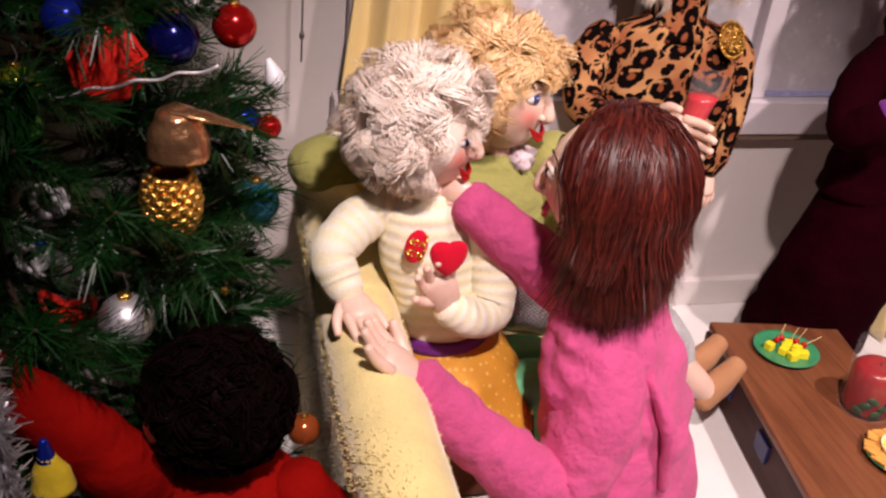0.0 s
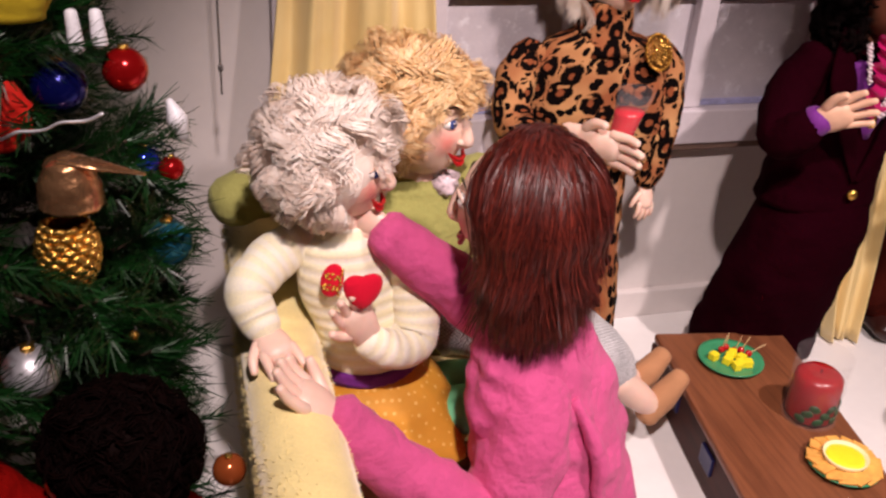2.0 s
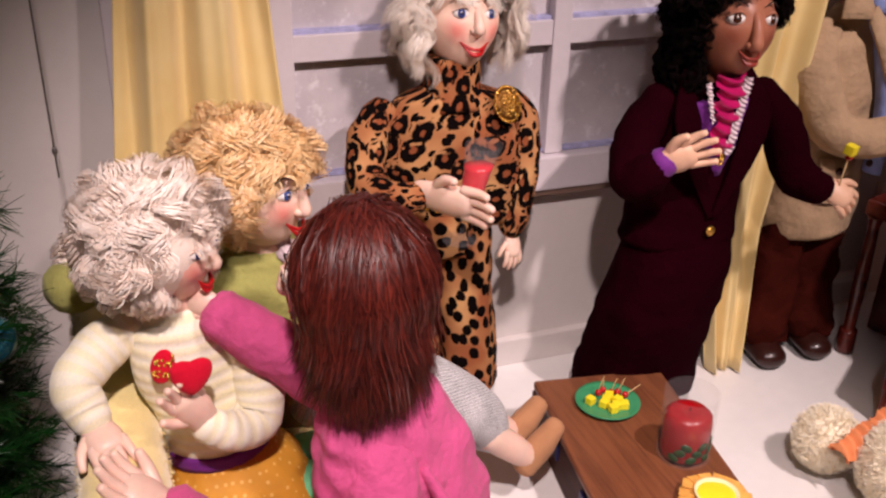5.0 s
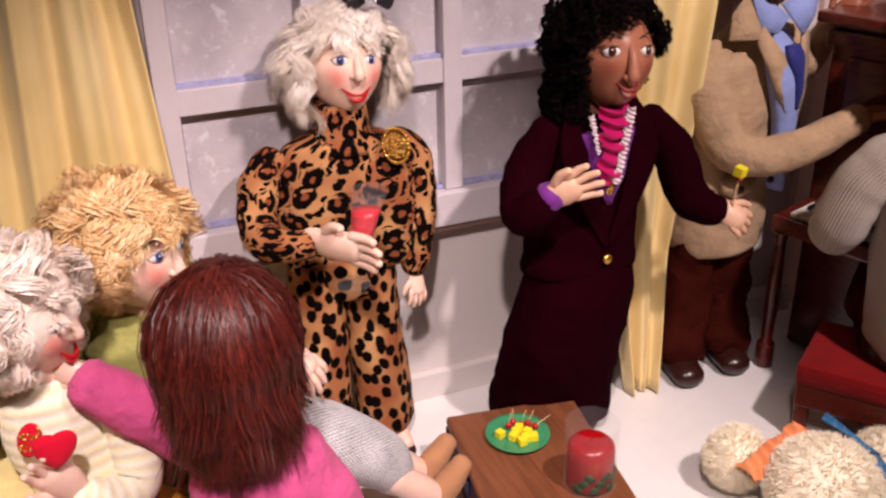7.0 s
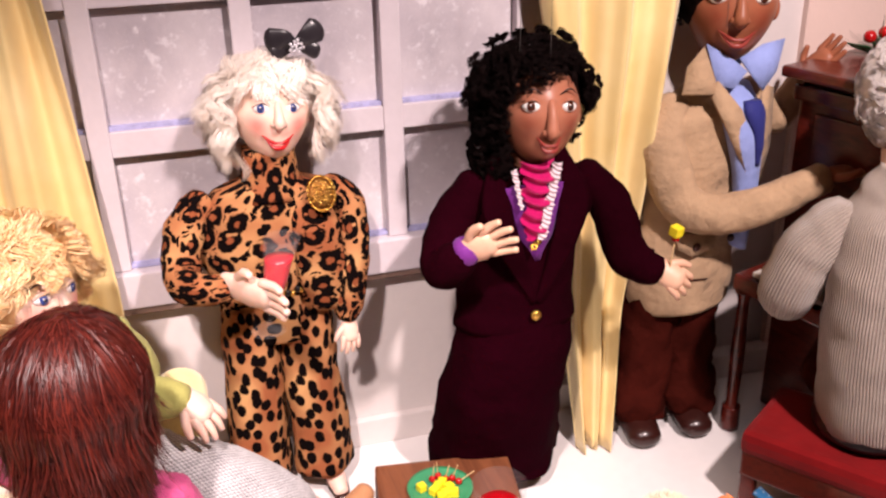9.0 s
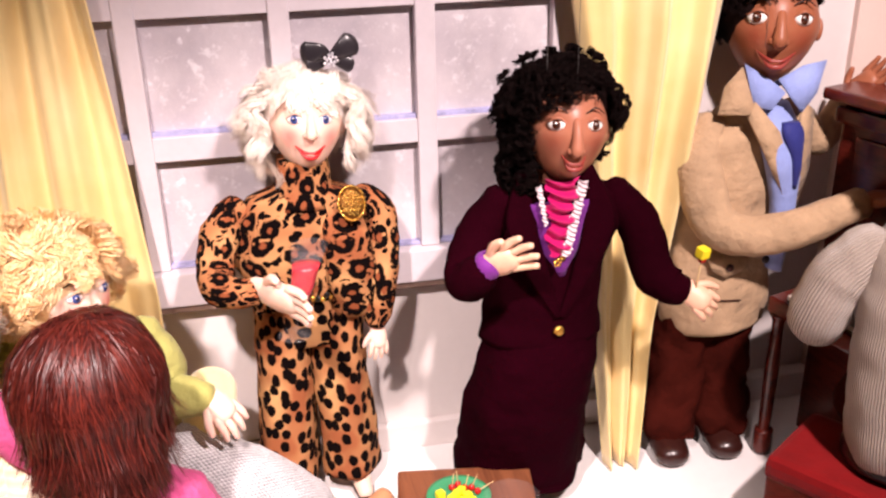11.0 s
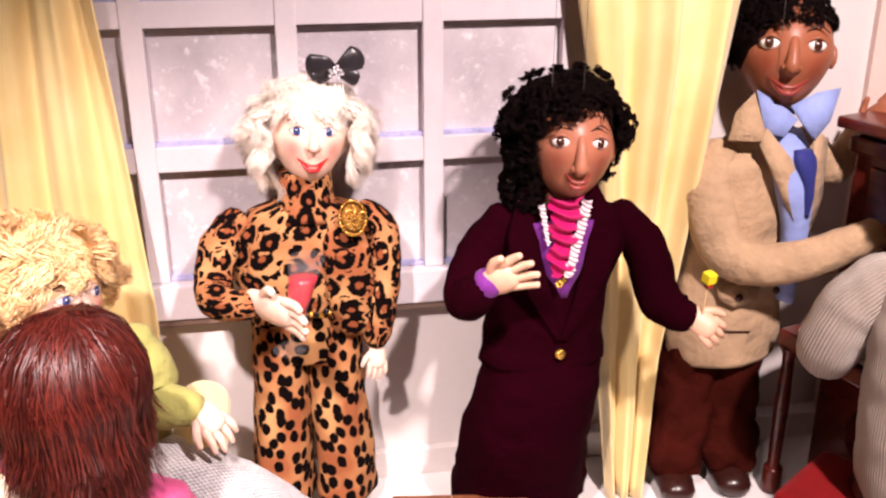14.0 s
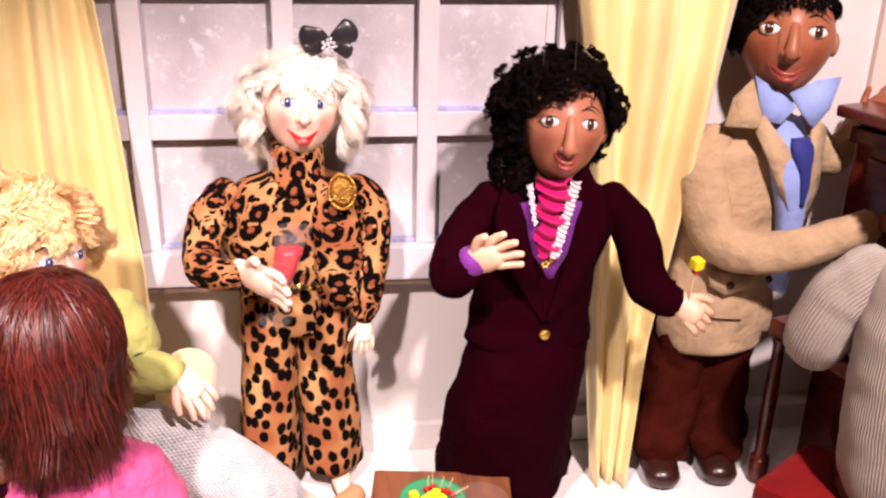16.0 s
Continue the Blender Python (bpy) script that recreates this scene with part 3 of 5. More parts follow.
def waves(s, c, radii, key, clumps, each, length, thick, seed, keep, crown=(0, 0.2, 1), swing=0.9, turns=1.3, puff=0.08, flip=0.0, steps=10, spread=0.05):
    """Soft wavy locks that leave the crown and follow the head; length is a function of the way from the centre."""
    rng = random.Random(seed)
    c, crown = Vector(c), Vector(crown).normalized()
    made = 0
    while made < clumps:
        root = V(rng.gauss(0, 1), rng.gauss(0, 1), rng.gauss(0, 1)).normalized()
        if not keep(root):
            continue
        made += 1
        far = length(root) * rng.uniform(0.75, 1.2)
        step = far / steps / (sum(radii) / 3)
        phase, rate, side = rng.uniform(0, 6.3), turns * rng.uniform(0.75, 1.3) * 2 * math.pi / steps, rng.choice((-1, 1))
        rise = rng.uniform(0.0, puff)
        for _ in range(each):
            d = (root + V(rng.gauss(0, spread), rng.gauss(0, spread), rng.gauss(0, spread))).normalized()
            own, lift = rng.gauss(0, 0.22), rng.uniform(-0.04, 0.03)
            pts, ways = [], []
            for i in range(steps + 1):
                t = i / steps
                out = 1.0 + lift + rise * math.sin(math.pi * min(1.0, t * 1.1)) + puff * 0.55 * math.sin(phase + rate * i + own) + flip * t ** 3
                pts.append(c + V(d.x * radii[0], d.y * radii[1], d.z * radii[2]) * out)
                ways.append(d.copy())
                go = d - crown
                go = go - d * go.dot(d)
                go = go.normalized() if go.length > 0.05 else V(rng.gauss(0, 1), rng.gauss(0, 1), 0).normalized()
                a = swing * math.sin(phase + rate * i + own) * side
                d = (d + (go * math.cos(a) + d.cross(go) * math.sin(a)) * step).normalized()
            s.fibre(pts, thick * rng.uniform(0.7, 1.2), key, ways)


def long_hair(s, c, radii, key, count, length, thick, seed, keep, flare=0.1, crown=(0, 0, 1), bend=0.02, each=16):
    """Straight locks that leave the crown, follow the head and hang down in tousled clumps."""
    rng = random.Random(seed)
    c, crown = Vector(c), Vector(crown).normalized()
    made = 0
    while made < count:
        d0 = V(rng.gauss(0, 1), rng.gauss(0, 1), 0).normalized()
        if not keep(d0):
            continue
        rise, far0 = rng.uniform(0.98, 1.12), length * rng.uniform(0.66, 1.08)
        j0, start0 = V(rng.gauss(0, bend), rng.gauss(0, bend), 0), crown + V(rng.gauss(0, 0.14), rng.gauss(0, 0.14), 0)
        turn = d0.cross(V(0, 0, 1)) * rng.gauss(0, 0.16)
        for _ in range(each):
            made += 1
            d = (d0 + V(rng.gauss(0, 0.09), rng.gauss(0, 0.09), 0)).normalized()
            lift = rise * rng.uniform(0.975, 1.02)
            start = start0 + V(rng.gauss(0, 0.05), rng.gauss(0, 0.05), 0)
            pts = []
            for t in (0.05, 0.2, 0.38, 0.56, 0.75, 1.0):
                e = (start * (1 - t) + (V(d.x, d.y, -0.08) + turn * math.sin(3 * t)) * t).normalized()
                pts.append(c + V(e.x * radii[0], e.y * radii[1], e.z * radii[2]) * (1 + (lift - 1) * min(1.0, t * 2.5)))
            far = far0 * rng.uniform(0.86, 1.06)
            j = j0 + V(rng.gauss(0, bend * 0.2), rng.gauss(0, bend * 0.2), 0)
            out = V(d.x, d.y, 0) * flare
            for q in (0.3, 0.6, 0.85, 1.0):
                pts.append(pts[5] + V(0, 0, -far * q) + out * far * min(q, 0.6) + j * q * q)
            skew = V(rng.gauss(0, 0.35), rng.gauss(0, 0.35), rng.gauss(0, 0.35))
            tilt = V(d.x, d.y, 0.15) + skew
            ways = [((p - c).normalized() + skew if i < 5 else tilt) for i, p in enumerate(pts)]
            s.fibre(pts, thick * rng.uniform(0.8, 1.2), key, ways)


# ---- the setting ----
def structure(name, items, key, label, bevel=0.0, category="wall"):
    ob = boxes(name, items, key, None, "", bevel)
    return tagged(ob, label, category, "", "structure")


structure("floor", [((0.3, 0.6, -0.03), (4.2, 3.2, 0.06))], "floor", "white painted display floor with faint scuffs", 0, "floor")
structure("wall_north", [((0.3, 2.07, 1.2), (4.2, 0.06, 2.4))], "wall", "pale grey painted back wall", 0)
# unseen walls and ceiling added to close the set; mostly dark against stray light
structure("wall_west", [((-1.77, 0.4, 1.2), (0.06, 3.4, 2.4))], "dark_enclosure", "added dark end wall, out of view", 0)
structure("wall_east", [((2.1, 0.4, 1.2), (0.06, 3.4, 2.4))], "pink_wall", "added pale pinkish end wall, out of view", 0)
structure("wall_south", [((0.3, -1.2, 1.2), (4.2, 0.06, 2.4))], "dark_enclosure", "added dark wall closing the open front, out of view", 0)
structure("ceiling", [((0.3, 0.4, 2.43), (4.2, 3.4, 0.06))], "dark_enclosure", "added dark ceiling, out of view", 0, "ceiling")
structure("wall_panel_east", [((1.72, 2.033, 1.2), (0.76, 0.02, 2.4))], "pink_wall", "pale pinkish wall panel behind the piano", 0.002)
structure("wall_panel_lower", [((0.223, 2.028, 0.215), (1.07, 0.024, 0.31))], "panel", "white panel under the window", 0.002)
structure("baseboard", [((0.5, 2.020, 0.030), (1.7, 0.04, 0.06))], "panel", "white painted baseboard", 0.003, "baseboard")

# window: a painted board with three full columns and one part column of frosted panes
win = tagged(new("window_1"), "lavender-white window with frosted snowy panes", "window", "", "structure")
XS = (-0.25, 0.0, 0.25, 0.5)
ZS = ((0.462, 0.668), (0.712, 0.914), (0.958, 1.16), (1.204, 1.406))
PW = 0.215
pane_mesh = None
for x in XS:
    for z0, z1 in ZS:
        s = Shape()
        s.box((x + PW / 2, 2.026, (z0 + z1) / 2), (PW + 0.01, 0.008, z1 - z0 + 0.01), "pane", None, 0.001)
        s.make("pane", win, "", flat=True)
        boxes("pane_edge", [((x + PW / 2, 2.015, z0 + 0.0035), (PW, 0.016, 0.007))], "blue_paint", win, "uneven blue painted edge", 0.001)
        # dark strip puts the muntin's shadow on the pane top into colour
        boxes("pane_top_shade", [((x + PW / 2, 2.016, z1 - 0.0015), (PW, 0.018, 0.003))], "rail", win, "thin dark strip in place of the shade at the pane top", 0.001)
for i, x in enumerate((-0.286, -0.035, 0.215, 0.465, 0.715)):
    w = 0.036 if 0 < i < 4 else 0.040
    boxes("muntin", [((x + w / 2, 2.010, 0.935), (w, 0.026, 0.946))], "frame_paint", win, "", 0.003)
for z in (0.668, 0.914, 1.16, 1.406):
    for x in XS:
        boxes("muntin", [((x + PW / 2, 2.013, z + 0.022), (PW, 0.026, 0.044))], "frame_paint", win, "", 0.002)
boxes("window_sill", [((0.223, 2.003, 0.428), (1.06, 0.044, 0.066))], "frame_paint", win, "pale painted sill board", 0.003)
boxes("sill_rail", [((0.223, 2.004, 0.3875), (1.075, 0.034, 0.013))], "rail", win, "brown rail under the sill", 0.002)


def curtain(name, left, right, depth, z0, z1, folds, label, seed):
    """A hanging satin cloth between two edges given as functions of height."""
    rng = random.Random(seed)
    ph = [rng.uniform(0, 6.3) for _ in range(4)]
    s = Shape()
    nu, nv = 90, 60
    rows, uvs = [], []
    for i in range(nv + 1):
        z = z0 + (z1 - z0) * i / nv
        a, b, y = left(z), right(z), depth(z)
        row = []
        for j in range(nu + 1):
            u = j / nu
            k = u + 0.012 * math.sin(7 * u + 5 * z + ph[0])
            fold = 0.017 * math.sin(2 * math.pi * folds * k + ph[1]) + 0.006 * math.sin(2 * math.pi * folds * 2.3 * k + ph[2] + 1.5 * z) + 0.006 * math.sin(9 * z + 6 * k + ph[3])
            row.append(V(a + (b - a) * u, y + fold, z))
        rows.append(row)
        uvs.append([(j / nu, z) for j in range(nu + 2)])
    s.grid(rows, uvs, "curtain", closed=False)
    ob = s.make(name)
    mod = ob.modifiers.new("cloth", "SOLIDIFY")
    mod.thickness = 0.003
    return tagged(ob, label, "curtain", "window curtains")


def line(z, pts):
    return float(np.interp(z, [p[0] for p in pts], [p[1] for p in pts]))


curtain("curtain", lambda z: line(z, [(0, -0.325), (0.5, -0.30), (1.0, -0.245), (1.6, -0.18)]), lambda z: line(z, [(0, -0.02), (0.45, -0.022), (0.95, -0.06), (1.6, -0.11)]),
        lambda z: 1.95, 0.02, 1.6, 2.6, "pale yellow satin curtain hanging in deep folds", 4)
curtain("curtain", lambda z: line(z, [(0, 0.80), (0.2, 0.79), (0.83, 0.742), (0.96, 0.72), (1.6, 0.62)]), lambda z: line(z, [(0, 0.862), (0.27, 0.90), (0.44, 0.93), (0.66, 0.962), (0.96, 1.012), (1.6, 1.10)]),
        lambda z: line(z, [(0, 1.845), (0.3, 1.90), (1.6, 1.945)]), 0.006, 1.6, 2.6, "pale yellow satin curtain gathered towards the floor", 9)

# ---- sofa ----
sofa = group_at("sofa", (-0.15, 1.62, 0), "small pale yellow plush sofa with a rounded arm", "sofa")
s = Shape()
s.tube([(-0.335, 1.83, 0.36), (-0.335, 1.6, 0.355), (-0.335, 1.35, 0.345), (-0.33, 1.12, 0.335)], [0.05, 0.05, 0.052, 0.05], "sofa", 24, 8)
s.box((-0.338, 1.47, 0.17), (0.078, 0.70, 0.33), "sofa", None, 0.02)
rng = random.Random(2)
for _ in range(9000):
    y, a = rng.uniform(1.10, 1.84), rng.uniform(-0.9, 4.0)
    if rng.random() < 0.35:
        p, n = V(-0.377, y, rng.uniform(0.02, 0.34)), V(-1, 0, 0.1)
    else:
        p, n = V(-0.335 + 0.0505 * math.cos(a), y, 0.333 + 0.033 * (y - 1.10) + 0.0505 * math.sin(a)), V(math.cos(a), 0, math.sin(a))
    e = p + (n + V(rng.gauss(0, 0.6), rng.gauss(0, 0.6), rng.gauss(-0.2, 0.5))).normalized() * rng.uniform(0.003, 0.007)
    s.tube([p - n * 0.002, p.lerp(e, 0.6) + n * 0.001, e], [0.0006, 0.0005, 0.0002], "sofa", 3, 1, 1.0, None, False)
s.make("arm", sofa)
s = Shape()
s.box((-0.20, 1.85, 0.245), (0.34, 0.09, 0.40), "sofa", None, 0.04)
s.make("backrest", sofa)
s = Shape()
s.box((-0.12, 1.66, 0.19), (0.36, 0.30, 0.09), "sofa", None, 0.03)
s.make("seat_cushion", sofa)
s = Shape()
s.box((-0.14, 1.67, 0.08), (0.40, 0.32, 0.15), "sofa_base", None, 0.01)
s.make("base", sofa, "dark reddish-brown base")
s = Shape()
s.tube([(0.055, 1.84, 0.30), (0.055, 1.74, 0.298), (0.055, 1.66, 0.29)], [0.045, 0.045, 0.04], "sofa", 20, 6)
s.box((0.055, 1.745, 0.15), (0.06, 0.17, 0.26), "sofa", None, 0.02)
s.make("arm", sofa)

# ---- trunk used as a low table ----
ta = rot(-8.5)
TC = V(0.448, 1.485, 0)


def on_trunk(u, v, z):
    return TC + ta @ V(u, v, z)


chest = group_at("wooden_trunk", tuple(TC), "low walnut trunk with navy metal fittings", "trunk")
boxes("body", [(on_trunk(0, 0, 0.048), (0.232, 0.56, 0.092), ta)], "trunk_dark", chest, "dark reddish-brown sides", 0.004)
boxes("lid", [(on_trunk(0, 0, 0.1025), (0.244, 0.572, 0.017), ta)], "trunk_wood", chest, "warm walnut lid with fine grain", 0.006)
for v in (0.16, 0.0, -0.16):
    boxes("plate", [(on_trunk(-0.1185, v, 0.062), (0.006, 0.045, 0.035), ta)], "navy", chest, "navy blue metal plate", 0.002)
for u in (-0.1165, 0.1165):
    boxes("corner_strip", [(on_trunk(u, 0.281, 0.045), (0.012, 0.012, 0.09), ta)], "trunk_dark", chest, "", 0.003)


def dish(name, c, r, key, label, deep=0.008):
    s = Shape()
    prof = [(0.0, 0.002), (r * 0.55, 0.002), (r * 0.72, 0.004), (r, deep), (r * 1.0, deep + 0.0025), (r * 0.9, deep), (r * 0.7, 0.0065), (0.001, 0.0055)]
    rows, uvs = [], []
    for rad, z in prof:
        rows.append([Vector(c) + V(math.cos(2 * math.pi * j / 40) * max(rad, 0.001), math.sin(2 * math.pi * j / 40) * max(rad, 0.001), z) for j in range(40)])
        uvs.append([(rad * j, z) for j in range(41)])
    s.grid(rows, uvs, key)
    return tagged(s.make(name), label, "plate")


PZ = 0.1112
dish("plate", (0.462, 1.678, PZ), 0.057, "plate", "round green glazed plate on the trunk")
rng = random.Random(3)
for i, (dx, dy) in enumerate(((-0.032, 0.004), (-0.014, -0.012), (-0.004, -0.002), (0.004, -0.024), (0.014, -0.010), (-0.006, -0.030), (0.018, -0.026), (0.006, 0.006))):
    s = Shape()
    s.box((0.462 + dx, 1.678 + dy, PZ + 0.0135), (0.014, 0.014, 0.0135), "yellow", rot(rng.uniform(0, 90), rng.uniform(-8, 8)), 0.0015)
    tagged(s.make("cheese_cube", flat=True), "bright yellow cheese cube on the green plate", "cheese", "cheese on the plate")
for i, (dx, dy, lean) in enumerate(((-0.008, 0.020, 0.1), (0.004, 0.026, -0.1), (0.026, 0.012, 0.3), (0.034, 0.000, 0.9), (0.014, 0.014, 0.2))):
    c = V(0.462 + dx, 1.678 + dy, PZ + 0.0135)
    skewer = group_at("cocktail_stick", tuple(c), "cocktail stick with a red cherry", "snack", "snacks on the plate")
    s = Shape()
    s.ball(c, 0.0062, "cherry", None, 12, 8)
    s.make("cherry", skewer, "glossy red cherry")
    s = Shape()
    s.tube([c, c + V(lean * 0.03, -0.004, 0.034 * (1 - abs(lean) * 0.5))], [0.0011, 0.0007], "stick", 6, 2)
    s.make("stick", skewer, "pale wooden stick")

CC = V(0.513, 1.518, PZ)
candle = group_at("candle_glass", tuple(CC), "thick red candle in a clear glass cylinder", "candle")
s = Shape()
prof = [(0.030, 0.0005), (0.043, 0.0005), (0.0440, 0.004), (0.0440, 0.060), (0.0440, 0.122), (0.0425, 0.1235), (0.0415, 0.122), (0.0415, 0.060), (0.0415, 0.006), (0.030, 0.005)]
s.grid([[CC + V(math.cos(2 * math.pi * j / 40) * r, math.sin(2 * math.pi * j / 40) * r, z) for j in range(40)] for r, z in prof], [[(j, z) for j in range(41)] for r, z in prof], "glass")
g = s.make("glass", candle, "clear glass cylinder")
g.visible_shadow = False
s = Shape()
prof = [(0.037, 0.0065), (0.0385, 0.010), (0.0388, 0.066), (0.037, 0.080), (0.030, 0.087), (0.016, 0.088), (0.006, 0.085)]
s.grid([[CC + V(math.cos(2 * math.pi * j / 36) * r, math.sin(2 * math.pi * j / 36) * r, z) for j in range(36)] for r, z in prof], [[(j, z) for j in range(37)] for r, z in prof], "wax")
s.make("wax", candle, "deep red wax")
s = Shape()
s.tube([CC + V(0, 0, 0.082), CC + V(0.001, 0, 0.093)], [0.0012, 0.0009], "black", 6, 2)
s.make("wick", candle, "black wick")
s = Shape()
for k in range(9):
    a = -2.6 + k * 0.24
    p = CC + V(math.cos(a) * 0.0395, math.sin(a) * 0.0395, 0.016 + 0.012 * (k % 3))
    s.ball(p, (0.010, 0.0022, 0.007), "leaf", rot(math.degrees(a) + 90, 0, 20 * (-1) ** k), 10, 6)
s.make("holly_leaves", candle, "dark green holly leaves round the wax")

KC = V(0.493, 1.398, PZ)
dish("plate", tuple(KC), 0.055, "plate", "round green glazed plate with crackers")
for k in range(15):
    a = 2 * math.pi * k / 15
    s = Shape()
    s.box(KC + V(math.cos(a) * 0.043, math.sin(a) * 0.043, 0.0125 + 0.001 * (k % 3)), (0.024, 0.024, 0.0035), "cracker", rot(math.degrees(a) + 20 * (k % 2), 9, 5 * (-1) ** k), 0.0012)
    tagged(s.make("cracker", flat=True), "golden square cracker leaning on the dip bowl", "cracker", "crackers round the dip")
bowl = group_at("dip_bowl", tuple(KC), "cream bowl of bright yellow dip", "bowl")
s = Shape()
prof = [(0.020, 0.0065), (0.028, 0.010), (0.033, 0.019), (0.034, 0.024), (0.0325, 0.0245), (0.030, 0.020), (0.006, 0.019)]
s.grid([[KC + V(math.cos(2 * math.pi * j / 36) * r, math.sin(2 * math.pi * j / 36) * r, z) for j in range(36)] for r, z in prof], [[(j, z) for j in range(37)] for r, z in prof], "cream")
s.make("bowl", bowl)
s = Shape()
s.ball(KC + V(0, 0, 0.0195), (0.0295, 0.0295, 0.004), "yellow", None, 30, 8, lambda p: p * (1 + 0.06 * noise.noise(p * 4)))
s.make("dip", bowl, "bright yellow dip")

# ---- piano, bench ----
pa = rot(-72.5)
PO = V(1.135, 1.83, 0)


def on_piano(u, w, z):
    return PO + pa @ V(u, w, z)


piano = group_at("upright_piano", tuple(PO), "small dark mahogany upright piano", "piano")
boxes("case", [(on_piano(0.35, 0.22, 0.365), (0.74, 0.20, 0.72), pa)], "piano", piano, "", 0.006)
boxes("lid", [(on_piano(0.35, 0.205, 0.735), (0.78, 0.25, 0.022), pa)], "piano", piano, "polished lid", 0.006)
boxes("moulding", [(on_piano(0.35, 0.112, 0.695), (0.75, 0.016, 0.03), pa)], "piano", piano, "", 0.005)
for u, w in ((0.12, 0.20), (0.35, 0.20), (0.58, 0.20)):
    boxes("panel", [(on_piano(u, 0.117, 0.55), (w, 0.01, 0.22), pa)], "piano", piano, "", 0.004)
boxes("key_bed", [(on_piano(0.35, 0.055, 0.335), (0.74, 0.14, 0.035), pa)], "piano", piano, "", 0.006)
for k in range(34):
    boxes("white_key", [(on_piano(0.02 + k * 0.0196, 0.045, 0.357), (0.0182, 0.085, 0.009), pa)], "ivory", piano, "", 0.001)
for k in range(33):
    if k % 7 not in (2, 6):
        boxes("black_key", [(on_piano(0.03 + k * 0.0196, 0.062, 0.366), (0.009, 0.05, 0.009), pa)], "black", piano, "", 0.001)
for u in (0.0, 0.70):
    s = Shape()
    s.loft([(*on_piano(u, 0.0, 0.0), 0.020, 0.020, -72), (*on_piano(u, 0, 0.05), 0.019, 0.019, -72), (*on_piano(u, 0, 0.065), 0.012, 0.012, -72), (*on_piano(u, 0, 0.18), 0.014, 0.014, -72), (*on_piano(u, 0, 0.29), 0.011, 0.011, -72), (*on_piano(u, 0, 0.32), 0.019, 0.019, -72)], "piano", 16, 5)
    s.make("leg", piano)

holly = group_at("holly_sprig", (1.40, 1.885, 0.748), "holly sprig with red berries on the piano", "decoration")
HB = V(1.40, 1.885, 0.75)
for dx, dy, dz in ((-0.02, 0.0, 0.035), (0.012, 0.0, 0.04), (0.0, -0.01, 0.012)):
    s = Shape()
    s.ball(HB + V(dx, dy, dz), 0.012, "cherry", None, 14, 10)
    s.make("berry", holly, "glossy red berry")
for k in range(6):
    a = k * 1.05
    s = Shape()
    s.ball(HB + V(math.cos(a) * 0.035, math.sin(a) * 0.03, 0.008 + 0.01 * (k % 2)), (0.03, 0.011, 0.003), "leaf", rot(math.degrees(a), 10, -15), 14, 8, lambda p: p * (1 + 0.12 * math.sin(8 * math.atan2(p.y, p.x))))
    s.make("leaf", holly)
s = Shape()
rng = random.Random(8)
for k in range(140):
    d = V(rng.gauss(0, 1), rng.gauss(0, 1), abs(rng.gauss(0, 0.8))).normalized()
    s.blade(HB, HB + d * rng.uniform(0.03, 0.075), 0.001, "needles", d.cross(V(0.3, 0.4, 0.8)).normalized())
s.make("pine_needles", holly, "fine green needles")

ba = rot(-55)
BC = V(1.19, 1.49, 0)
bench = group_at("piano_bench", tuple(BC), "dark mahogany bench with a red velvet seat", "bench")


def on_bench(u, w, z):
    return BC + ba @ V(u, w, z)


boxes("seat", [(on_bench(0, 0, 0.150), (0.40, 0.20, 0.045), ba)], "red_velvet", bench, "worn red velvet seat", 0.015)
boxes("apron", [(on_bench(0, 0, 0.105), (0.39, 0.19, 0.05), ba)], "piano", bench, "", 0.004)
for u in (-0.18, 0.18):
    for w in (-0.08, 0.08):
        boxes("leg", [(on_bench(u, w, 0.042), (0.026, 0.026, 0.084), ba)], "piano", bench, "", 0.004)

# ---- dolls: each one a single mesh ----
# woman in leopard print
s = Shape()
hc = V(0.260, 1.930, 0.738)
doll_head(s, hc, 0.067, 4, -12, "skin_light", "face_light", "iris_blue", "lips", 5, "brow_light", 0.37, 0.85, 1.1)
s.ball(hc + V(0, 0.026, 0.016), (0.078, 0.062, 0.078), "blond_white", None, 24, 16)
waves(s, hc + V(0.0, 0.012, 0.006), (0.086, 0.074, 0.090), "blond_white", 110, 30, lambda d: 0.070, 0.0006, 11, lambda d: (d.z > 0.78 or d.y > 0.05 or abs(d.x) > 0.82) and d.z > -0.3 and not (d.y < -0.3 and d.z < 0.78), (0.1, 0.1, 1), 0.9, 1.1, 0.18, 0.10)
for sx in (-1, 1):
    waves(s, hc + V(0.010 * sx, 0.002, 0.006), (0.084, 0.068, 0.084), "blond_white", 46, 28, lambda d: 0.080, 0.0006, 12 + sx, lambda d: d.x * sx > 0.58 and d.z > -0.3 and -0.55 < d.y < 0.6, (0, 0.1, 1), 1.0, 1.0, 0.20, 0.36)
waves(s, hc + V(0.0, 0.004, 0.006), (0.076, 0.075, 0.089), "blond_white", 30, 20, lambda d: 0.036, 0.0006, 17, lambda d: d.y < -0.05 and d.z > 0.68, (0.45, 0.3, 1), 0.6, 0.8, 0.07, 0.02)
bw = hc + V(0.048, -0.010, 0.112)
for sx in (-1, 1):
    s.tube([bw, bw + V(0.016 * sx, -0.004, 0.010), bw + V(0.036 * sx, 0.0, 0.014 + 0.006 * sx)], [0.006, 0.014, 0.021], "bow", 16, 6, 0.28, (0, 1, 0), True, 0.2)
    s.tube([bw + V(0, 0.002, 0), bw + V(0.032 * sx, -0.004, -0.012)], [0.006, 0.013], "bow", 12, 4, 0.25, (0, 1, 0), True, 0.2)
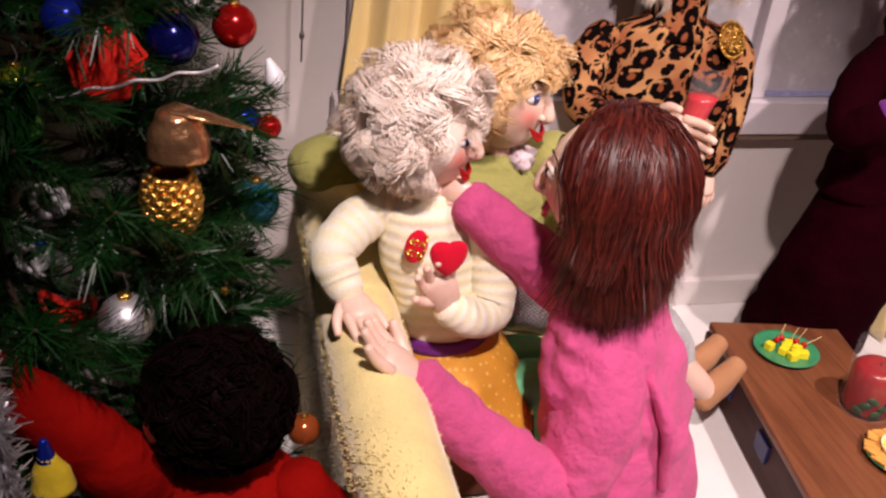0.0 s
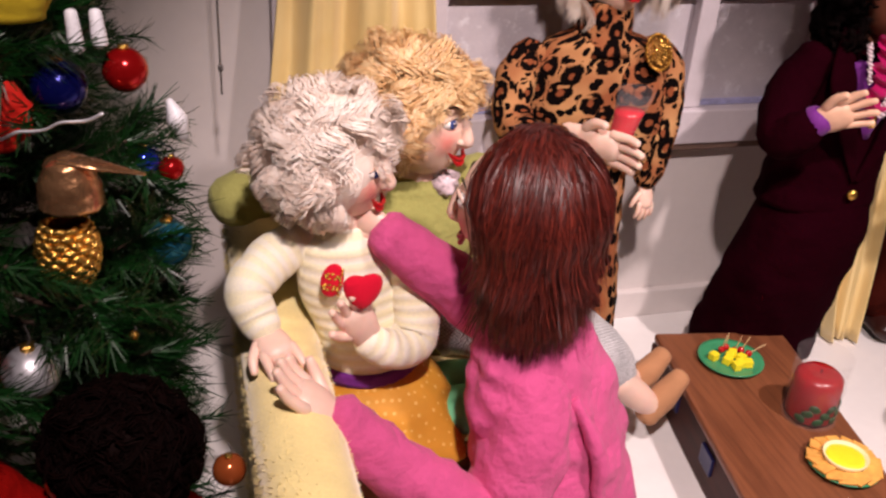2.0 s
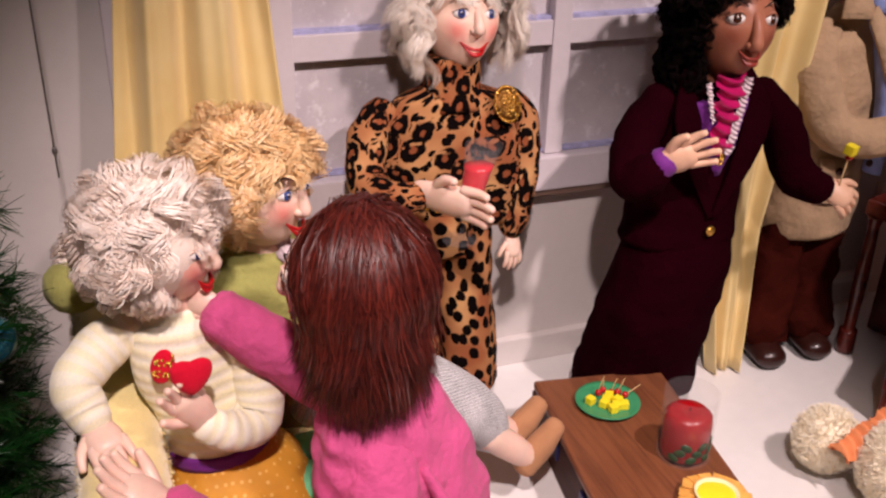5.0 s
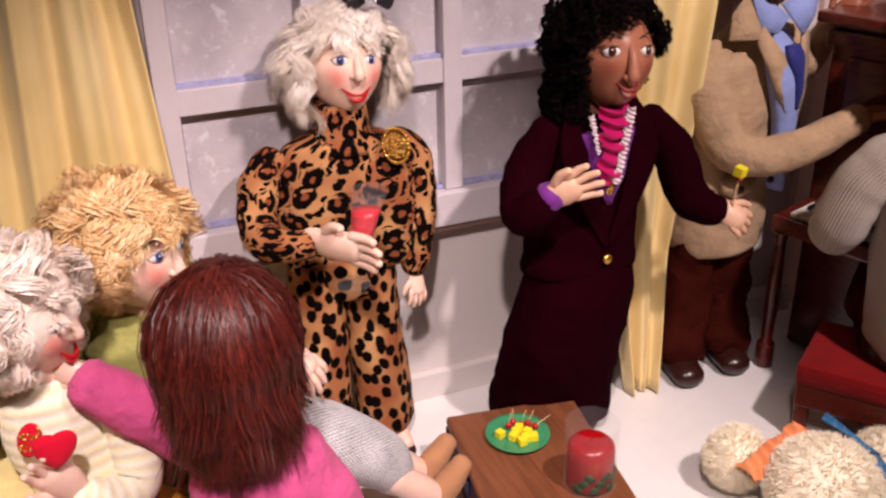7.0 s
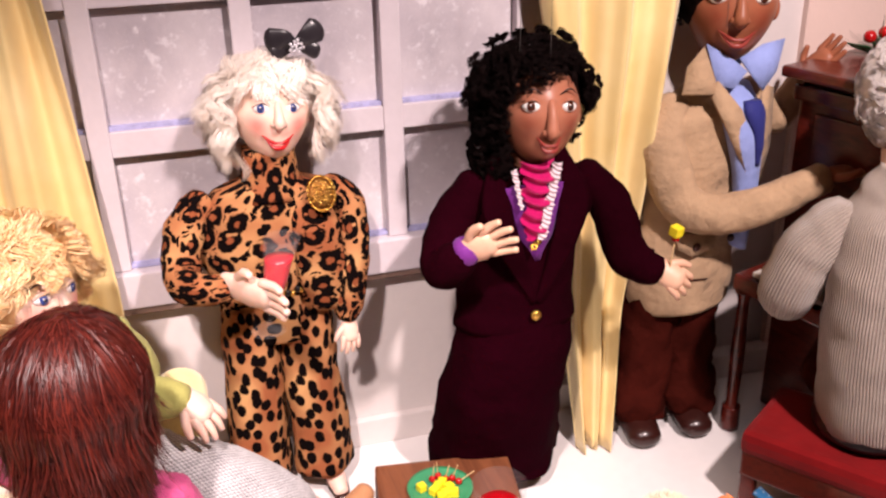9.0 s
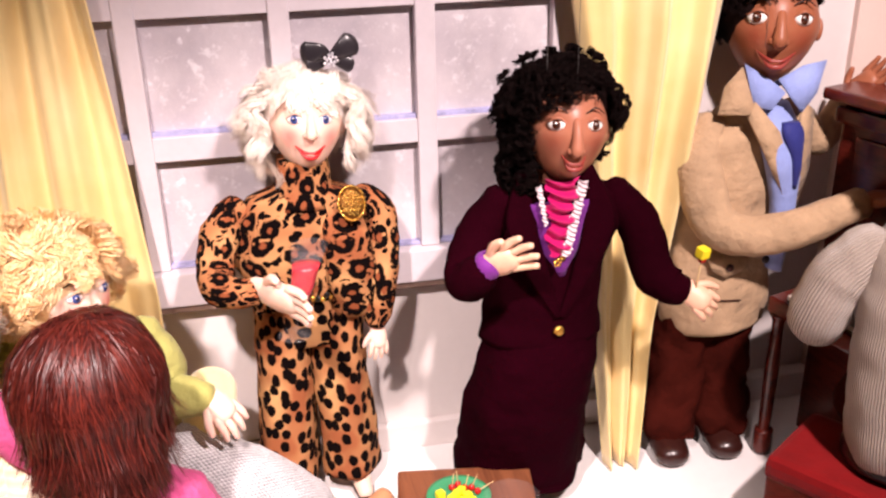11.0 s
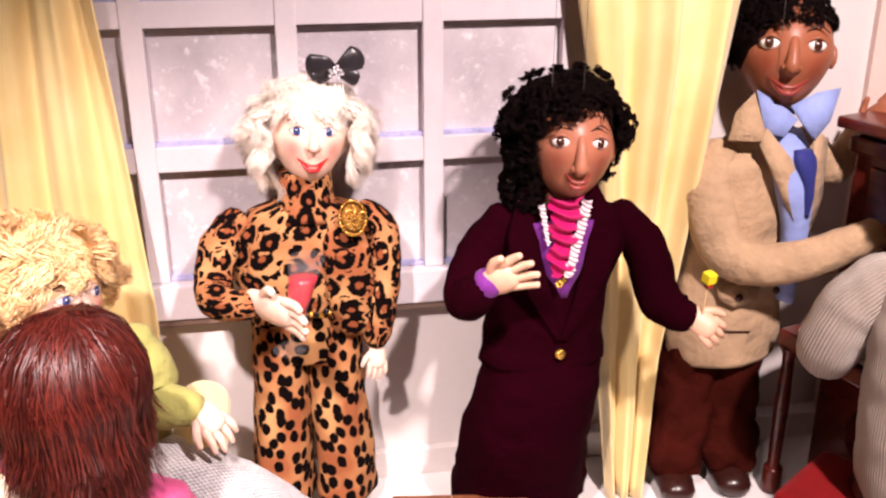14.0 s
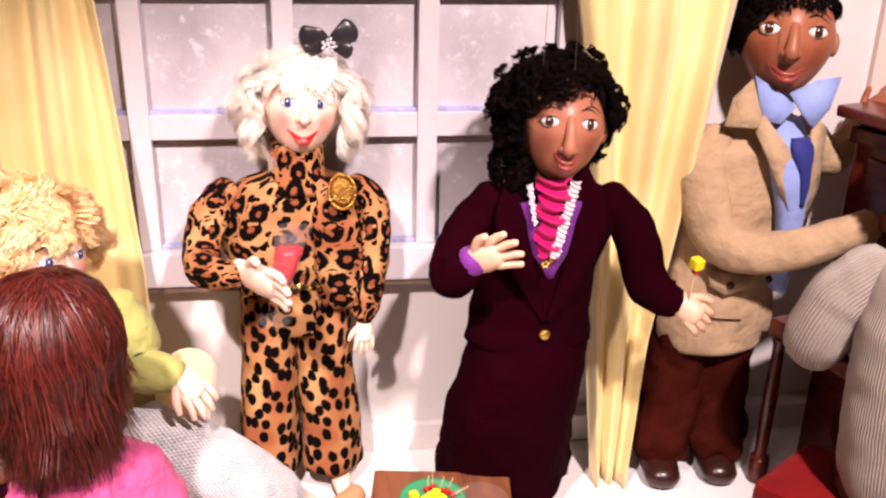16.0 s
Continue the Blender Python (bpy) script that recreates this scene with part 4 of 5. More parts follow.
for k in range(14):
    a = k * 2.4
    s.ball(bw + V(math.cos(a) * 0.0032 * k ** 0.5, -0.015, math.sin(a) * 0.0032 * k ** 0.5), 0.0028, "silver", None, 8, 6)
s.loft([(0.245, 1.925, 0.60, 0.066, 0.050, 0), (0.248, 1.925, 0.64, 0.048, 0.042, 0), (0.250, 1.93, 0.685, 0.044, 0.042, 0)], "leopard", 28, 4, wrinkle=0.04)
s.loft([(0.225, 1.945, 0.385, 0.086, 0.050, 0), (0.226, 1.94, 0.43, 0.084, 0.052, 0), (0.229, 1.935, 0.51, 0.116, 0.056, 0), (0.238, 1.932, 0.57, 0.120, 0.056, 0), (0.244, 1.93, 0.61, 0.098, 0.050, 0), (0.247, 1.93, 0.635, 0.05, 0.04, 0)], "leopard", 36, 6, wrinkle=0.05)
s.tube([(0.132, 1.935, 0.600), (0.100, 1.915, 0.560), (0.084, 1.870, 0.500), (0.105, 1.82, 0.492), (0.152, 1.80, 0.497)], [0.026, 0.035, 0.033, 0.028, 0.023], "leopard", 18, 6, wrinkle=0.14)
s.tube([(0.345, 1.94, 0.60), (0.375, 1.925, 0.565), (0.375, 1.905, 0.47), (0.362, 1.90, 0.385), (0.360, 1.90, 0.365)], [0.026, 0.033, 0.031, 0.027, 0.022], "leopard", 18, 6, wrinkle=0.14)
s.loft([(0.322, 1.90, 0.385, 0.040, 0.014, 0), (0.318, 1.885, 0.47, 0.042, 0.014, 0), (0.312, 1.880, 0.55, 0.04, 0.012, 0), (0.30, 1.895, 0.61, 0.03, 0.01, 0)], "leopard", 20, 5, wrinkle=0.06)
s.loft([(0.228, 1.944, 0.425, 0.088, 0.054, 0), (0.236, 1.945, 0.36, 0.097, 0.057, 0), (0.236, 1.945, 0.33, 0.094, 0.055, 0)], "leopard_small", 30, 6, wrinkle=0.04)
for x0, x1, ph in ((0.186, 0.180, 0.4), (0.288, 0.297, 2.0)):
    s.loft([(x0, 1.945, 0.40, 0.044, 0.052, 0), (x0, 1.945, 0.33, 0.051, 0.056, 0), (x0, 1.94, 0.24, 0.053, 0.057, 0), (x1, 1.93, 0.12, 0.056, 0.058, 0), (x1, 1.925, 0.045, 0.058, 0.062, 0)], "leopard_small", 32, 6, 5, 0.05, ph, 0.07)
for x, y in ((0.195, 1.885), (0.308, 1.885)):
    s.tube([(x, y + 0.03, 0.05), (x + 0.004, y - 0.005, 0.03), (x + 0.008, y - 0.035, 0.018)], [0.017, 0.019, 0.014], "skin_light", 12, 4)
    s.tube([(x, y + 0.03, 0.012), (x + 0.006, y - 0.01, 0.013), (x + 0.009, y - 0.045, 0.010)], [0.016, 0.020, 0.014], "shoe", 12, 4, 0.55)
doll_fist(s, (0.164, 1.792, 0.502), (0.208, 1.745, 0.500), (0.1, 0.15, -1), "skin_light", 0.044, 0.25, 0.7, 1)
doll_fist(s, (0.360, 1.895, 0.352), (0.360, 1.885, 0.325), (1, 0.3, 0), "skin_light", 0.026, 0.4)
bc = V(0.324, 1.868, 0.612)
br = rot(0, -28)
# brooch base coloured darker to give shaded recesses between the gold beads
s.ball(bc, (0.021, 0.005, 0.027), "recess_gold", br, 28, 14, lambda p: p * (1 + 0.12 * noise.noise(p * 6)))
for k in range(26):
    a = 2 * math.pi * k / 26
    s.ball(bc + br @ V(math.cos(a) * 0.022, -0.002, math.sin(a) * 0.029), 0.0032, "gold", None, 8, 6)
for k in range(16):
    s.ball(V(0.17 + 0.0085 * k, 1.880 + 0.0004 * (k - 8) ** 2, 0.432 + 0.003 * math.sin(k * 2.2)), (0.006, 0.004, 0.006), "gold" if k % 2 else "black", None, 8, 6)
for k in range(70):
    a = k * 2.4
    s.ball(bc + br @ V(math.cos(a) * 0.0021 * k ** 0.5, -0.0065 - 0.002 * (k % 3) + 0.00006 * k, math.sin(a) * 0.0027 * k ** 0.5), 0.0016 + 0.0007 * (k % 2), "gold", None, 7, 5)
tagged(s.make("doll"), "standing doll in leopard print with platinum curls", "doll", "party dolls")

wine = group_at("wine_glass", (0.207, 1.764, 0.428), "stemmed glass of red drink", "glass")
gc = V(0.207, 1.764, 0.428)


def turned(s, c, prof, key, seg=32, lean=0.22):
    s.grid([[c + V(math.cos(2 * math.pi * j / seg) * r + z * lean, math.sin(2 * math.pi * j / seg) * r, z) for j in range(seg)] for r, z in prof], [[(j, z) for j in range(seg + 1)] for r, z in prof], key)


s = Shape()
turned(s, gc, [(0.028, 0.0), (0.028, 0.0025), (0.004, 0.006), (0.003, 0.03), (0.006, 0.050), (0.016, 0.062), (0.0205, 0.09), (0.0235, 0.12), (0.0300, 0.160), (0.0290, 0.160), (0.0225, 0.12), (0.0195, 0.09), (0.015, 0.064), (0.002, 0.058)], "glass")
g = s.make("glass", wine)
g.visible_shadow = False
s = Shape()
turned(s, gc, [(0.002, 0.059), (0.0135, 0.0645), (0.0188, 0.09), (0.0218, 0.12), (0.0228, 0.126), (0.002, 0.1265)], "drink")
s.make("drink", wine, "red drink")

# woman in the wine suit
s = Shape()
hc = V(0.668, 1.772, 0.742)
doll_head(s, hc, 0.072, -5, -12, "skin_brown", "face_brown", "iris_brown", "lips_brown", 4, "brow", 0.42, 1.25, 0.8)
s.ball(hc + V(-0.002, 0.035, 0.012), (0.088, 0.066, 0.095), "black_hair", None, 24, 16)
curls(s, hc + V(-0.006, 0.014, 0.016), (0.100, 0.086, 0.102), "black_hair", 860, 0.015, 0.0008, 21, lambda d: (d.y > -0.05 or d.z > 0.50 + 0.25 * d.x or d.x < -0.66 or (d.x > 0.82 and d.z > -0.1)) and d.z > -0.9, 1.9, 10)
curls(s, hc + V(-0.006, 0.020, 0.016), (0.113, 0.088, 0.116), "black_hair", 62, 0.019, 0.0009, 23, lambda d: (d.y > -0.05 or d.z > 0.7 or d.x < -0.7 or (d.x > 0.84 and d.z > -0.1)) and d.z > -0.7, 1.9, 22)
curls(s, hc + V(-0.066, 0.02, -0.062), (0.042, 0.055, 0.058), "black_hair", 140, 0.016, 0.0009, 22, lambda d: d.x < 0.5, 1.8, 10)
s.tube([hc + V(0, 0.03, -0.05), (0.648, 1.80, 0.64)], [0.032, 0.034], "skin_brown", 14, 4)
s.loft([(0.640, 1.80, 0.365, 0.112, 0.080, 0), (0.642, 1.80, 0.42, 0.105, 0.074, 0), (0.648, 1.80, 0.50, 0.102, 0.070, 0), (0.662, 1.80, 0.58, 0.126, 0.066, 0), (0.668, 1.80, 0.62, 0.112, 0.058, 0), (0.655, 1.80, 0.652, 0.056, 0.05, 0)], "wine", 36, 6, wrinkle=0.05)
s.loft([(0.642, 1.80, 0.40, 0.094, 0.072, 0), (0.636, 1.79, 0.32, 0.110, 0.084, 0), (0.616, 1.800, 0.20, 0.118, 0.086, 0), (0.616, 1.828, 0.075, 0.126, 0.088, 0), (0.615, 1.828, 0.042, 0.123, 0.085, 0)], "wine", 48, 7, 5, 0.065, 0.6, 0.06)
s.tube([(0.57, 1.79, 0.625), (0.52, 1.775, 0.565), (0.492, 1.73, 0.515), (0.505, 1.70, 0.535), (0.517, 1.69, 0.556)], [0.034, 0.038, 0.038, 0.032, 0.024], "wine", 18, 6, wrinkle=0.1)
s.tube([(0.758, 1.79, 0.62), (0.805, 1.775, 0.565), (0.824, 1.745, 0.488), (0.848, 1.715, 0.466), (0.866, 1.70, 0.466)], [0.032, 0.038, 0.038, 0.034, 0.024], "wine", 18, 6, wrinkle=0.1)
s.tube([(0.513, 1.692, 0.546), (0.520, 1.687, 0.560)], [0.024, 0.025], "purple", 14, 2)
doll_fist(s, (0.520, 1.684, 0.556), (0.548, 1.668, 0.574), (0.45, 0.1, -1), "finger_tan", 0.040, 0.2, 1.7, 1)
doll_fist(s, (0.866, 1.698, 0.468), (0.890, 1.678, 0.450), (0.5, 0.3, 0.8), "finger_tan", 0.034, 1.3, 1.1, -1)
# collar, lapels, blouse, ruffle, button
s.loft([(0.655, 1.742, 0.50, 0.012, 0.012, 0), (0.652, 1.738, 0.56, 0.036, 0.014, 0), (0.652, 1.745, 0.63, 0.052, 0.018, 0)], "purple", 20, 5)
s.strip((0.650, 1.724, 0.672), (0.640, 1.716, 0.545), 0.027, 0.015, "magenta", 6.0, 0.0055, 0.004)
s.strip((0.686, 1.728, 0.668), (0.655, 1.712, 0.545), 0.0085, 0.0075, "lace", 17.0, 0.0022, 0.001)
s.strip((0.612, 1.730, 0.664), (0.622, 1.718, 0.600), 0.005, 0.003, "lace", 10.0, 0.0018, 0.001)
for k in range(5):
    a = 2 * math.pi * k / 5
    s.ball((0.640 + math.sin(a) * 0.005, 1.709, 0.536 + math.cos(a) * 0.005), 0.0032, "gold", None, 8, 6)
for sx in (-1, 1):
    s.tube([(0.652 + 0.046 * sx, 1.770, 0.672), (0.652 + 0.066 * sx, 1.735, 0.60), (0.652 + 0.042 * sx, 1.722, 0.52), (0.652 + 0.004 * sx, 1.722, 0.43)], [0.020, 0.028, 0.020, 0.006], "wine", 14, 6, 0.32, (0, 1, 0))
s.tube([(0.60, 1.80, 0.655), (0.65, 1.845, 0.70), (0.715, 1.80, 0.655)], [0.022, 0.03, 0.022], "wine", 14, 6, 0.4, (0, 0.6, 1))
s.ball((0.649, 1.716, 0.405), (0.0095, 0.006, 0.0095), "gold", None, 16, 10)
s.ball((0.653, 1.722, 0.538), (0.006, 0.004, 0.006), "gold", None, 10, 8)
for x in (0.57, 0.64):
    s.tube([(x, 1.85, 0.12), (x, 1.85, 0.03)], [0.02, 0.018], "skin_brown", 12, 4)
    s.tube([(x, 1.86, 0.014), (x, 1.825, 0.014), (x, 1.79, 0.010)], [0.018, 0.02, 0.013], "shoe", 12, 4, 0.6)
tagged(s.make("doll"), "standing doll in a wine-red suit with black curls", "doll", "party dolls")
cs = group_at("cocktail_stick", (0.880, 1.684, 0.464), "cocktail stick with a yellow cheese cube", "snack")
boxes("cheese", [((0.882, 1.680, 0.541), (0.018, 0.018, 0.018), rot(20, 10))], "yellow", cs, "yellow cheese cube", 0.002)
s = Shape()
s.ball((0.882, 1.681, 0.527), (0.007, 0.007, 0.005), "cherry", None, 10, 8)
s.make("cherry", cs, "red cherry slice")
s = Shape()
s.tube([(0.882, 1.681, 0.536), (0.878, 1.686, 0.462)], [0.0016, 0.0014], "stick", 8, 2)
s.make("stick", cs)

# man in the tan jacket
s = Shape()
hc = V(1.112, 1.945, 0.850)
doll_head(s, hc, 0.088, -20, -10, "skin_dark", "face_dark", "iris_brown", "lips_brown", 2, "brow", 0.44, 1.0, 1.1)
s.ball(hc + V(-0.008, 0.022, 0.028), (0.090, 0.082, 0.082), "black_hair", None, 24, 16)
curls(s, hc + V(-0.008, 0.008, 0.026), (0.098, 0.094, 0.092), "black_hair", 760, 0.011, 0.0008, 31, lambda d: (d.z > 0.44 or d.y > 0.12 or (abs(d.x) > 0.8 and d.z > 0.15)) and d.z > -0.55, 1.6, 9)
s.tube([hc + V(-0.005, 0.02, -0.06), (1.10, 1.965, 0.70)], [0.034, 0.036], "skin_dark", 14, 4)
s.loft([(1.045, 1.93, 0.275, 0.118, 0.080, 15), (1.045, 1.93, 0.32, 0.122, 0.080, 15), (1.052, 1.935, 0.42, 0.114, 0.075, 15), (1.066, 1.94, 0.55, 0.112, 0.068, 15), (1.078, 1.945, 0.65, 0.116, 0.062, 15), (1.090, 1.95, 0.69, 0.084, 0.054, 15), (1.10, 1.955, 0.715, 0.052, 0.046, 15)], "tan", 40, 6, wrinkle=0.06)
s.loft([(1.130, 1.866, 0.40, 0.010, 0.02, 15), (1.135, 1.868, 0.52, 0.026, 0.022, 15), (1.122, 1.880, 0.65, 0.044, 0.03, 15), (1.108, 1.925, 0.715, 0.044, 0.04, 15)], "blue_shirt", 24, 6)
s.loft([(1.140, 1.850, 0.57, 0.006, 0.006, 15), (1.138, 1.846, 0.62, 0.010, 0.008, 15), (1.130, 1.858, 0.672, 0.024, 0.014, 15), (1.128, 1.866, 0.692, 0.02, 0.012, 15)], "navy_cloth", 18, 5)
s.tube([(1.070, 1.965, 0.742), (1.105, 1.98, 0.752), (1.148, 1.96, 0.748)], [0.02, 0.024, 0.02], "blue_shirt", 12, 4, 0.4, (0, 1, 0.4))
s.panel([(1.045, 1.905, 0.795), (1.052, 1.868, 0.725), (1.081, 1.858, 0.720), (1.106, 1.860, 0.749), (1.090, 1.876, 0.765)], "blue_shirt")
s.panel([(1.098, 1.876, 0.770), (1.118, 1.860, 0.738), (1.140, 1.856, 0.712), (1.172, 1.868, 0.742), (1.196, 1.888, 0.796), (1.150, 1.885, 0.790)], "blue_shirt")
s.panel([(1.046, 1.912, 0.788), (1.010, 1.905, 0.755), (0.989, 1.880, 0.712), (1.044, 1.862, 0.712), (1.053, 1.870, 0.728)], "tan", 0.006)
s.panel([(1.052, 1.866, 0.735), (1.040, 1.862, 0.706), (1.075, 1.853, 0.640), (1.128, 1.850, 0.540), (1.134, 1.852, 0.600), (1.100, 1.856, 0.680)], "tan", 0.006)
s.panel([(1.146, 1.866, 0.722), (1.185, 1.890, 0.705), (1.180, 1.874, 0.600), (1.146, 1.852, 0.480), (1.128, 1.850, 0.540), (1.140, 1.852, 0.620)], "tan", 0.006)
s.tube([(1.000, 1.93, 0.68), (0.972, 1.90, 0.60), (1.000, 1.845, 0.505), (1.10, 1.80, 0.505), (1.232, 1.775, 0.56)], [0.036, 0.044, 0.042, 0.037, 0.029], "tan", 20, 7, wrinkle=0.1)
s.tube([(1.175, 1.955, 0.685), (1.235, 1.95, 0.63), (1.26, 1.945, 0.655), (1.27, 1.93, 0.70)], [0.034, 0.036, 0.030, 0.024], "tan", 18, 6, wrinkle=0.1)
doll_fist(s, (1.238, 1.773, 0.563), (1.272, 1.762, 0.570), (0, -1, 0.1), "skin_dark", 0.040, 0.15, 0.8, -1)
doll_fist(s, (1.272, 1.925, 0.712), (1.305, 1.905, 0.752), (0.4, -0.8, 0), "skin_dark", 0.034, 0.15, 0.8, 1)
s.panel([(0.984, 1.856, 0.448), (0.992, 1.850, 0.418), (1.019, 1.846, 0.401), (1.067, 1.850, 0.414), (1.067, 1.852, 0.445)], "tan", 0.006)
s.tube([(0.984, 1.852, 0.356), (1.02, 1.846, 0.352), (1.059, 1.848, 0.348)], [0.0016, 0.0018, 0.0016], "shoe", 6, 4)
for p in ((1.026, 1.842, 0.422), (1.100, 1.846, 0.430)):
    s.ball(p, (0.008, 0.005, 0.008), "shoe", None, 12, 8)
for x0, x1, ph in ((0.985, 0.945, 0.3), (1.075, 1.062, 1.2)):
    s.loft([(x0, 1.935, 0.34, 0.062, 0.062, 0), (x0 - 0.01, 1.925, 0.20, 0.064, 0.062, 0), (x1, 1.90, 0.08, 0.066, 0.062, 0), (x1, 1.895, 0.045, 0.06, 0.058, 0)], "brown_trousers", 32, 9, 5, 0.09, ph, 0.22)
    s.tube([(x1, 1.91, 0.028), (x1 - 0.004, 1.865, 0.030), (x1 - 0.01, 1.82, 0.024)], [0.034, 0.038, 0.034], "shoe", 16, 5, 0.68, (0, 0, 1))
tagged(s.make("doll"), "standing doll in a tan jacket and brown trousers", "doll", "party dolls")

# grey-haired man on the bench, seen from the back
s = Shape()
hc = V(1.235, 1.645, 0.745)
doll_head(s, hc, 0.078, 118, 4, "skin_light", "face_light", "iris_blue", "lips")
s.ball(hc + V(-0.02, -0.008, 0.012), (0.088, 0.088, 0.095), "grey_hair", None, 24, 18)
curls(s, hc + V(-0.022, -0.008, 0.01), (0.090, 0.088, 0.098), "grey_hair", 420, 0.015, 0.0008, 41, lambda d: d.x * 0.85 + d.y * 0.5 < 0.3 or d.z > 0.5, 0.5, 7)
s.tube([hc + V(-0.01, 0, -0.05), (1.205, 1.60, 0.60)], [0.042, 0.045], "skin_light", 14, 4)
s.loft([(1.185, 1.555, 0.195, 0.125, 0.098, 30), (1.18, 1.555, 0.25, 0.132, 0.10, 30), (1.175, 1.56, 0.36, 0.138, 0.10, 30), (1.182, 1.57, 0.48, 0.148, 0.098, 30), (1.192, 1.585, 0.56, 0.135, 0.088, 30), (1.20, 1.595, 0.605, 0.095, 0.07, 30), (1.207, 1.60, 0.64, 0.052, 0.05, 30)], "knit", 44, 7, wrinkle=0.04)
s.tube([(1.10, 1.61, 0.555), (1.055, 1.63, 0.50), (1.035, 1.65, 0.42), (1.085, 1.70, 0.385), (1.18, 1.75, 0.40)], [0.048, 0.054, 0.050, 0.042, 0.032], "knit", 20, 7, wrinkle=0.08)
s.tube([(1.28, 1.53, 0.55), (1.34, 1.53, 0.48), (1.36, 1.57, 0.40), (1.34, 1.62, 0.39)], [0.048, 0.052, 0.046, 0.034], "knit", 18, 6, wrinkle=0.08)
doll_fist(s, (1.185, 1.755, 0.402), (1.215, 1.772, 0.398), (0.4, -0.9, 0), "skin_light", 0.034, 0.4)
s.loft([(1.19, 1.56, 0.215, 0.128, 0.10, 30), (1.19, 1.56, 0.185, 0.135, 0.105, 30)], "black", 28, 4)
for dx, dy in ((-0.05, 0.06), (0.05, -0.04)):
    s.tube([(1.19 + dx, 1.57 + dy, 0.235), (1.29 + dx, 1.63 + dy * 1.3, 0.24), (1.30 + dx, 1.635 + dy * 1.3, 0.04)], [0.055, 0.05, 0.036], "brown_trousers", 18, 6)
    s.tube([(1.29 + dx, 1.63 + dy * 1.3, 0.024), (1.35 + dx, 1.66 + dy * 1.3, 0.022)], [0.03, 0.027], "shoe", 14, 4, 0.7)
s.v = [(x + 0.05, y - 0.01, z) for x, y, z in s.v]
tagged(s.make("doll"), "seated doll in a grey ribbed sweater, grey hair", "doll", "party dolls")

# golden-haired woman in the green sweater on the sofa
s = Shape()
hc = V(-0.118, 1.682, 0.584)
doll_head(s, hc, 0.064, 48, -4, "skin_light", "face_light", "iris_blue", "lips", 4)
s.ball(hc + V(-0.022, 0.016, 0.022), (0.084, 0.080, 0.080), "blond_gold", None, 24, 16)
waves(s, hc + V(-0.016, 0.012, 0.022), (0.090, 0.085, 0.086), "blond_gold", 150, 32, lambda d: 0.062, 0.0006, 51, lambda d: (d.z > 0.46 or d.x * 0.75 - d.y * 0.65 < 0.5) and d.z > -0.5, (-0.1, 0.2, 1), 1.2, 1.15, 0.24, 0.10, 10, 0.055)
s.tube([hc + V(0.0, 0.01, -0.05), (-0.120, 1.70, 0.47)], [0.032, 0.034], "skin_light", 14, 4)
s.ball((-0.085, 1.668, 0.497), (0.020, 0.018, 0.018), "lace", None, 20, 14, lambda p: p * (1 + 0.6 * noise.noise(p * 4)))
s.loft([(-0.075, 1.70, 0.225, 0.095, 0.080, 20), (-0.08, 1.70, 0.30, 0.100, 0.078, 20), (-0.095, 1.70, 0.39, 0.105, 0.070, 20), (-0.11, 1.703, 0.45, 0.106, 0.064, 20), (-0.118, 1.705, 0.485, 0.07, 0.052, 20), (-0.12, 1.705, 0.505, 0.04, 0.04, 20)], "green_sweater", 36, 6, wrinkle=0.09)
s.tube([(-0.20, 1.72, 0.49), (-0.25, 1.735, 0.48), (-0.32, 1.73, 0.475), (-0.385, 1.70, 0.47)], [0.046, 0.046, 0.043, 0.036], "green_sweater", 18, 6, wrinkle=0.14)
s.tube([(-0.04, 1.70, 0.49), (-0.012, 1.69, 0.45), (0.0, 1.67, 0.41), (0.035, 1.65, 0.405), (0.065, 1.64, 0.408)], [0.044, 0.046, 0.040, 0.032, 0.024], "green_sweater", 18, 6, wrinkle=0.14)
doll_fist(s, (0.068, 1.638, 0.406), (0.090, 1.625, 0.385), (0.3, 0.8, 0.5), "skin_light", 0.036, 0.5, 1.2, 1)
s.tube([(-0.06, 1.68, 0.275), (0.03, 1.645, 0.275), (0.11, 1.63, 0.245), (0.19, 1.635, 0.185), (0.215, 1.64, 0.15)], [0.085, 0.080, 0.072, 0.058, 0.052], "check", 28, 7, 0.75, (0, 0, 1), wrinkle=0.06)
for dy in (-0.03, 0.035):
    s.tube([(0.20, 1.635 + dy, 0.165), (0.25, 1.64 + dy, 0.12), (0.285, 1.645 + dy, 0.085)], [0.026, 0.024, 0.020], "skin_light", 14, 5)
    s.tube([(0.272, 1.640 + dy, 0.075), (0.305, 1.648 + dy, 0.105), (0.335, 1.655 + dy, 0.135)], [0.022, 0.024, 0.017], "shoe_tan", 16, 5)
tagged(s.make("doll"), "seated doll in an olive sweater and checked skirt", "doll", "party dolls")

# girl in the striped sweater on the sofa arm
s = Shape()
hc = V(-0.255, 1.535, 0.592)
doll_head(s, hc, 0.058, 58, 2, "skin_light", "face_light", "iris_blue", "lips", 2, None, 0.38, 0.8, 0.8)
s.ball(hc + V(-0.017, 0.009, 0.014), (0.076, 0.074, 0.076), "blond_pale", None, 24, 16)
waves(s, hc + V(-0.016, 0.008, 0.012), (0.079, 0.077, 0.080), "blond_pale", 150, 32, lambda d: 0.060, 0.0006, 61, lambda d: (d.z > 0.46 or d.x * 0.82 - d.y * 0.55 < 0.6) and d.z > -0.72, (-0.1, 0.2, 1), 1.2, 1.15, 0.24, 0.06, 10, 0.055)
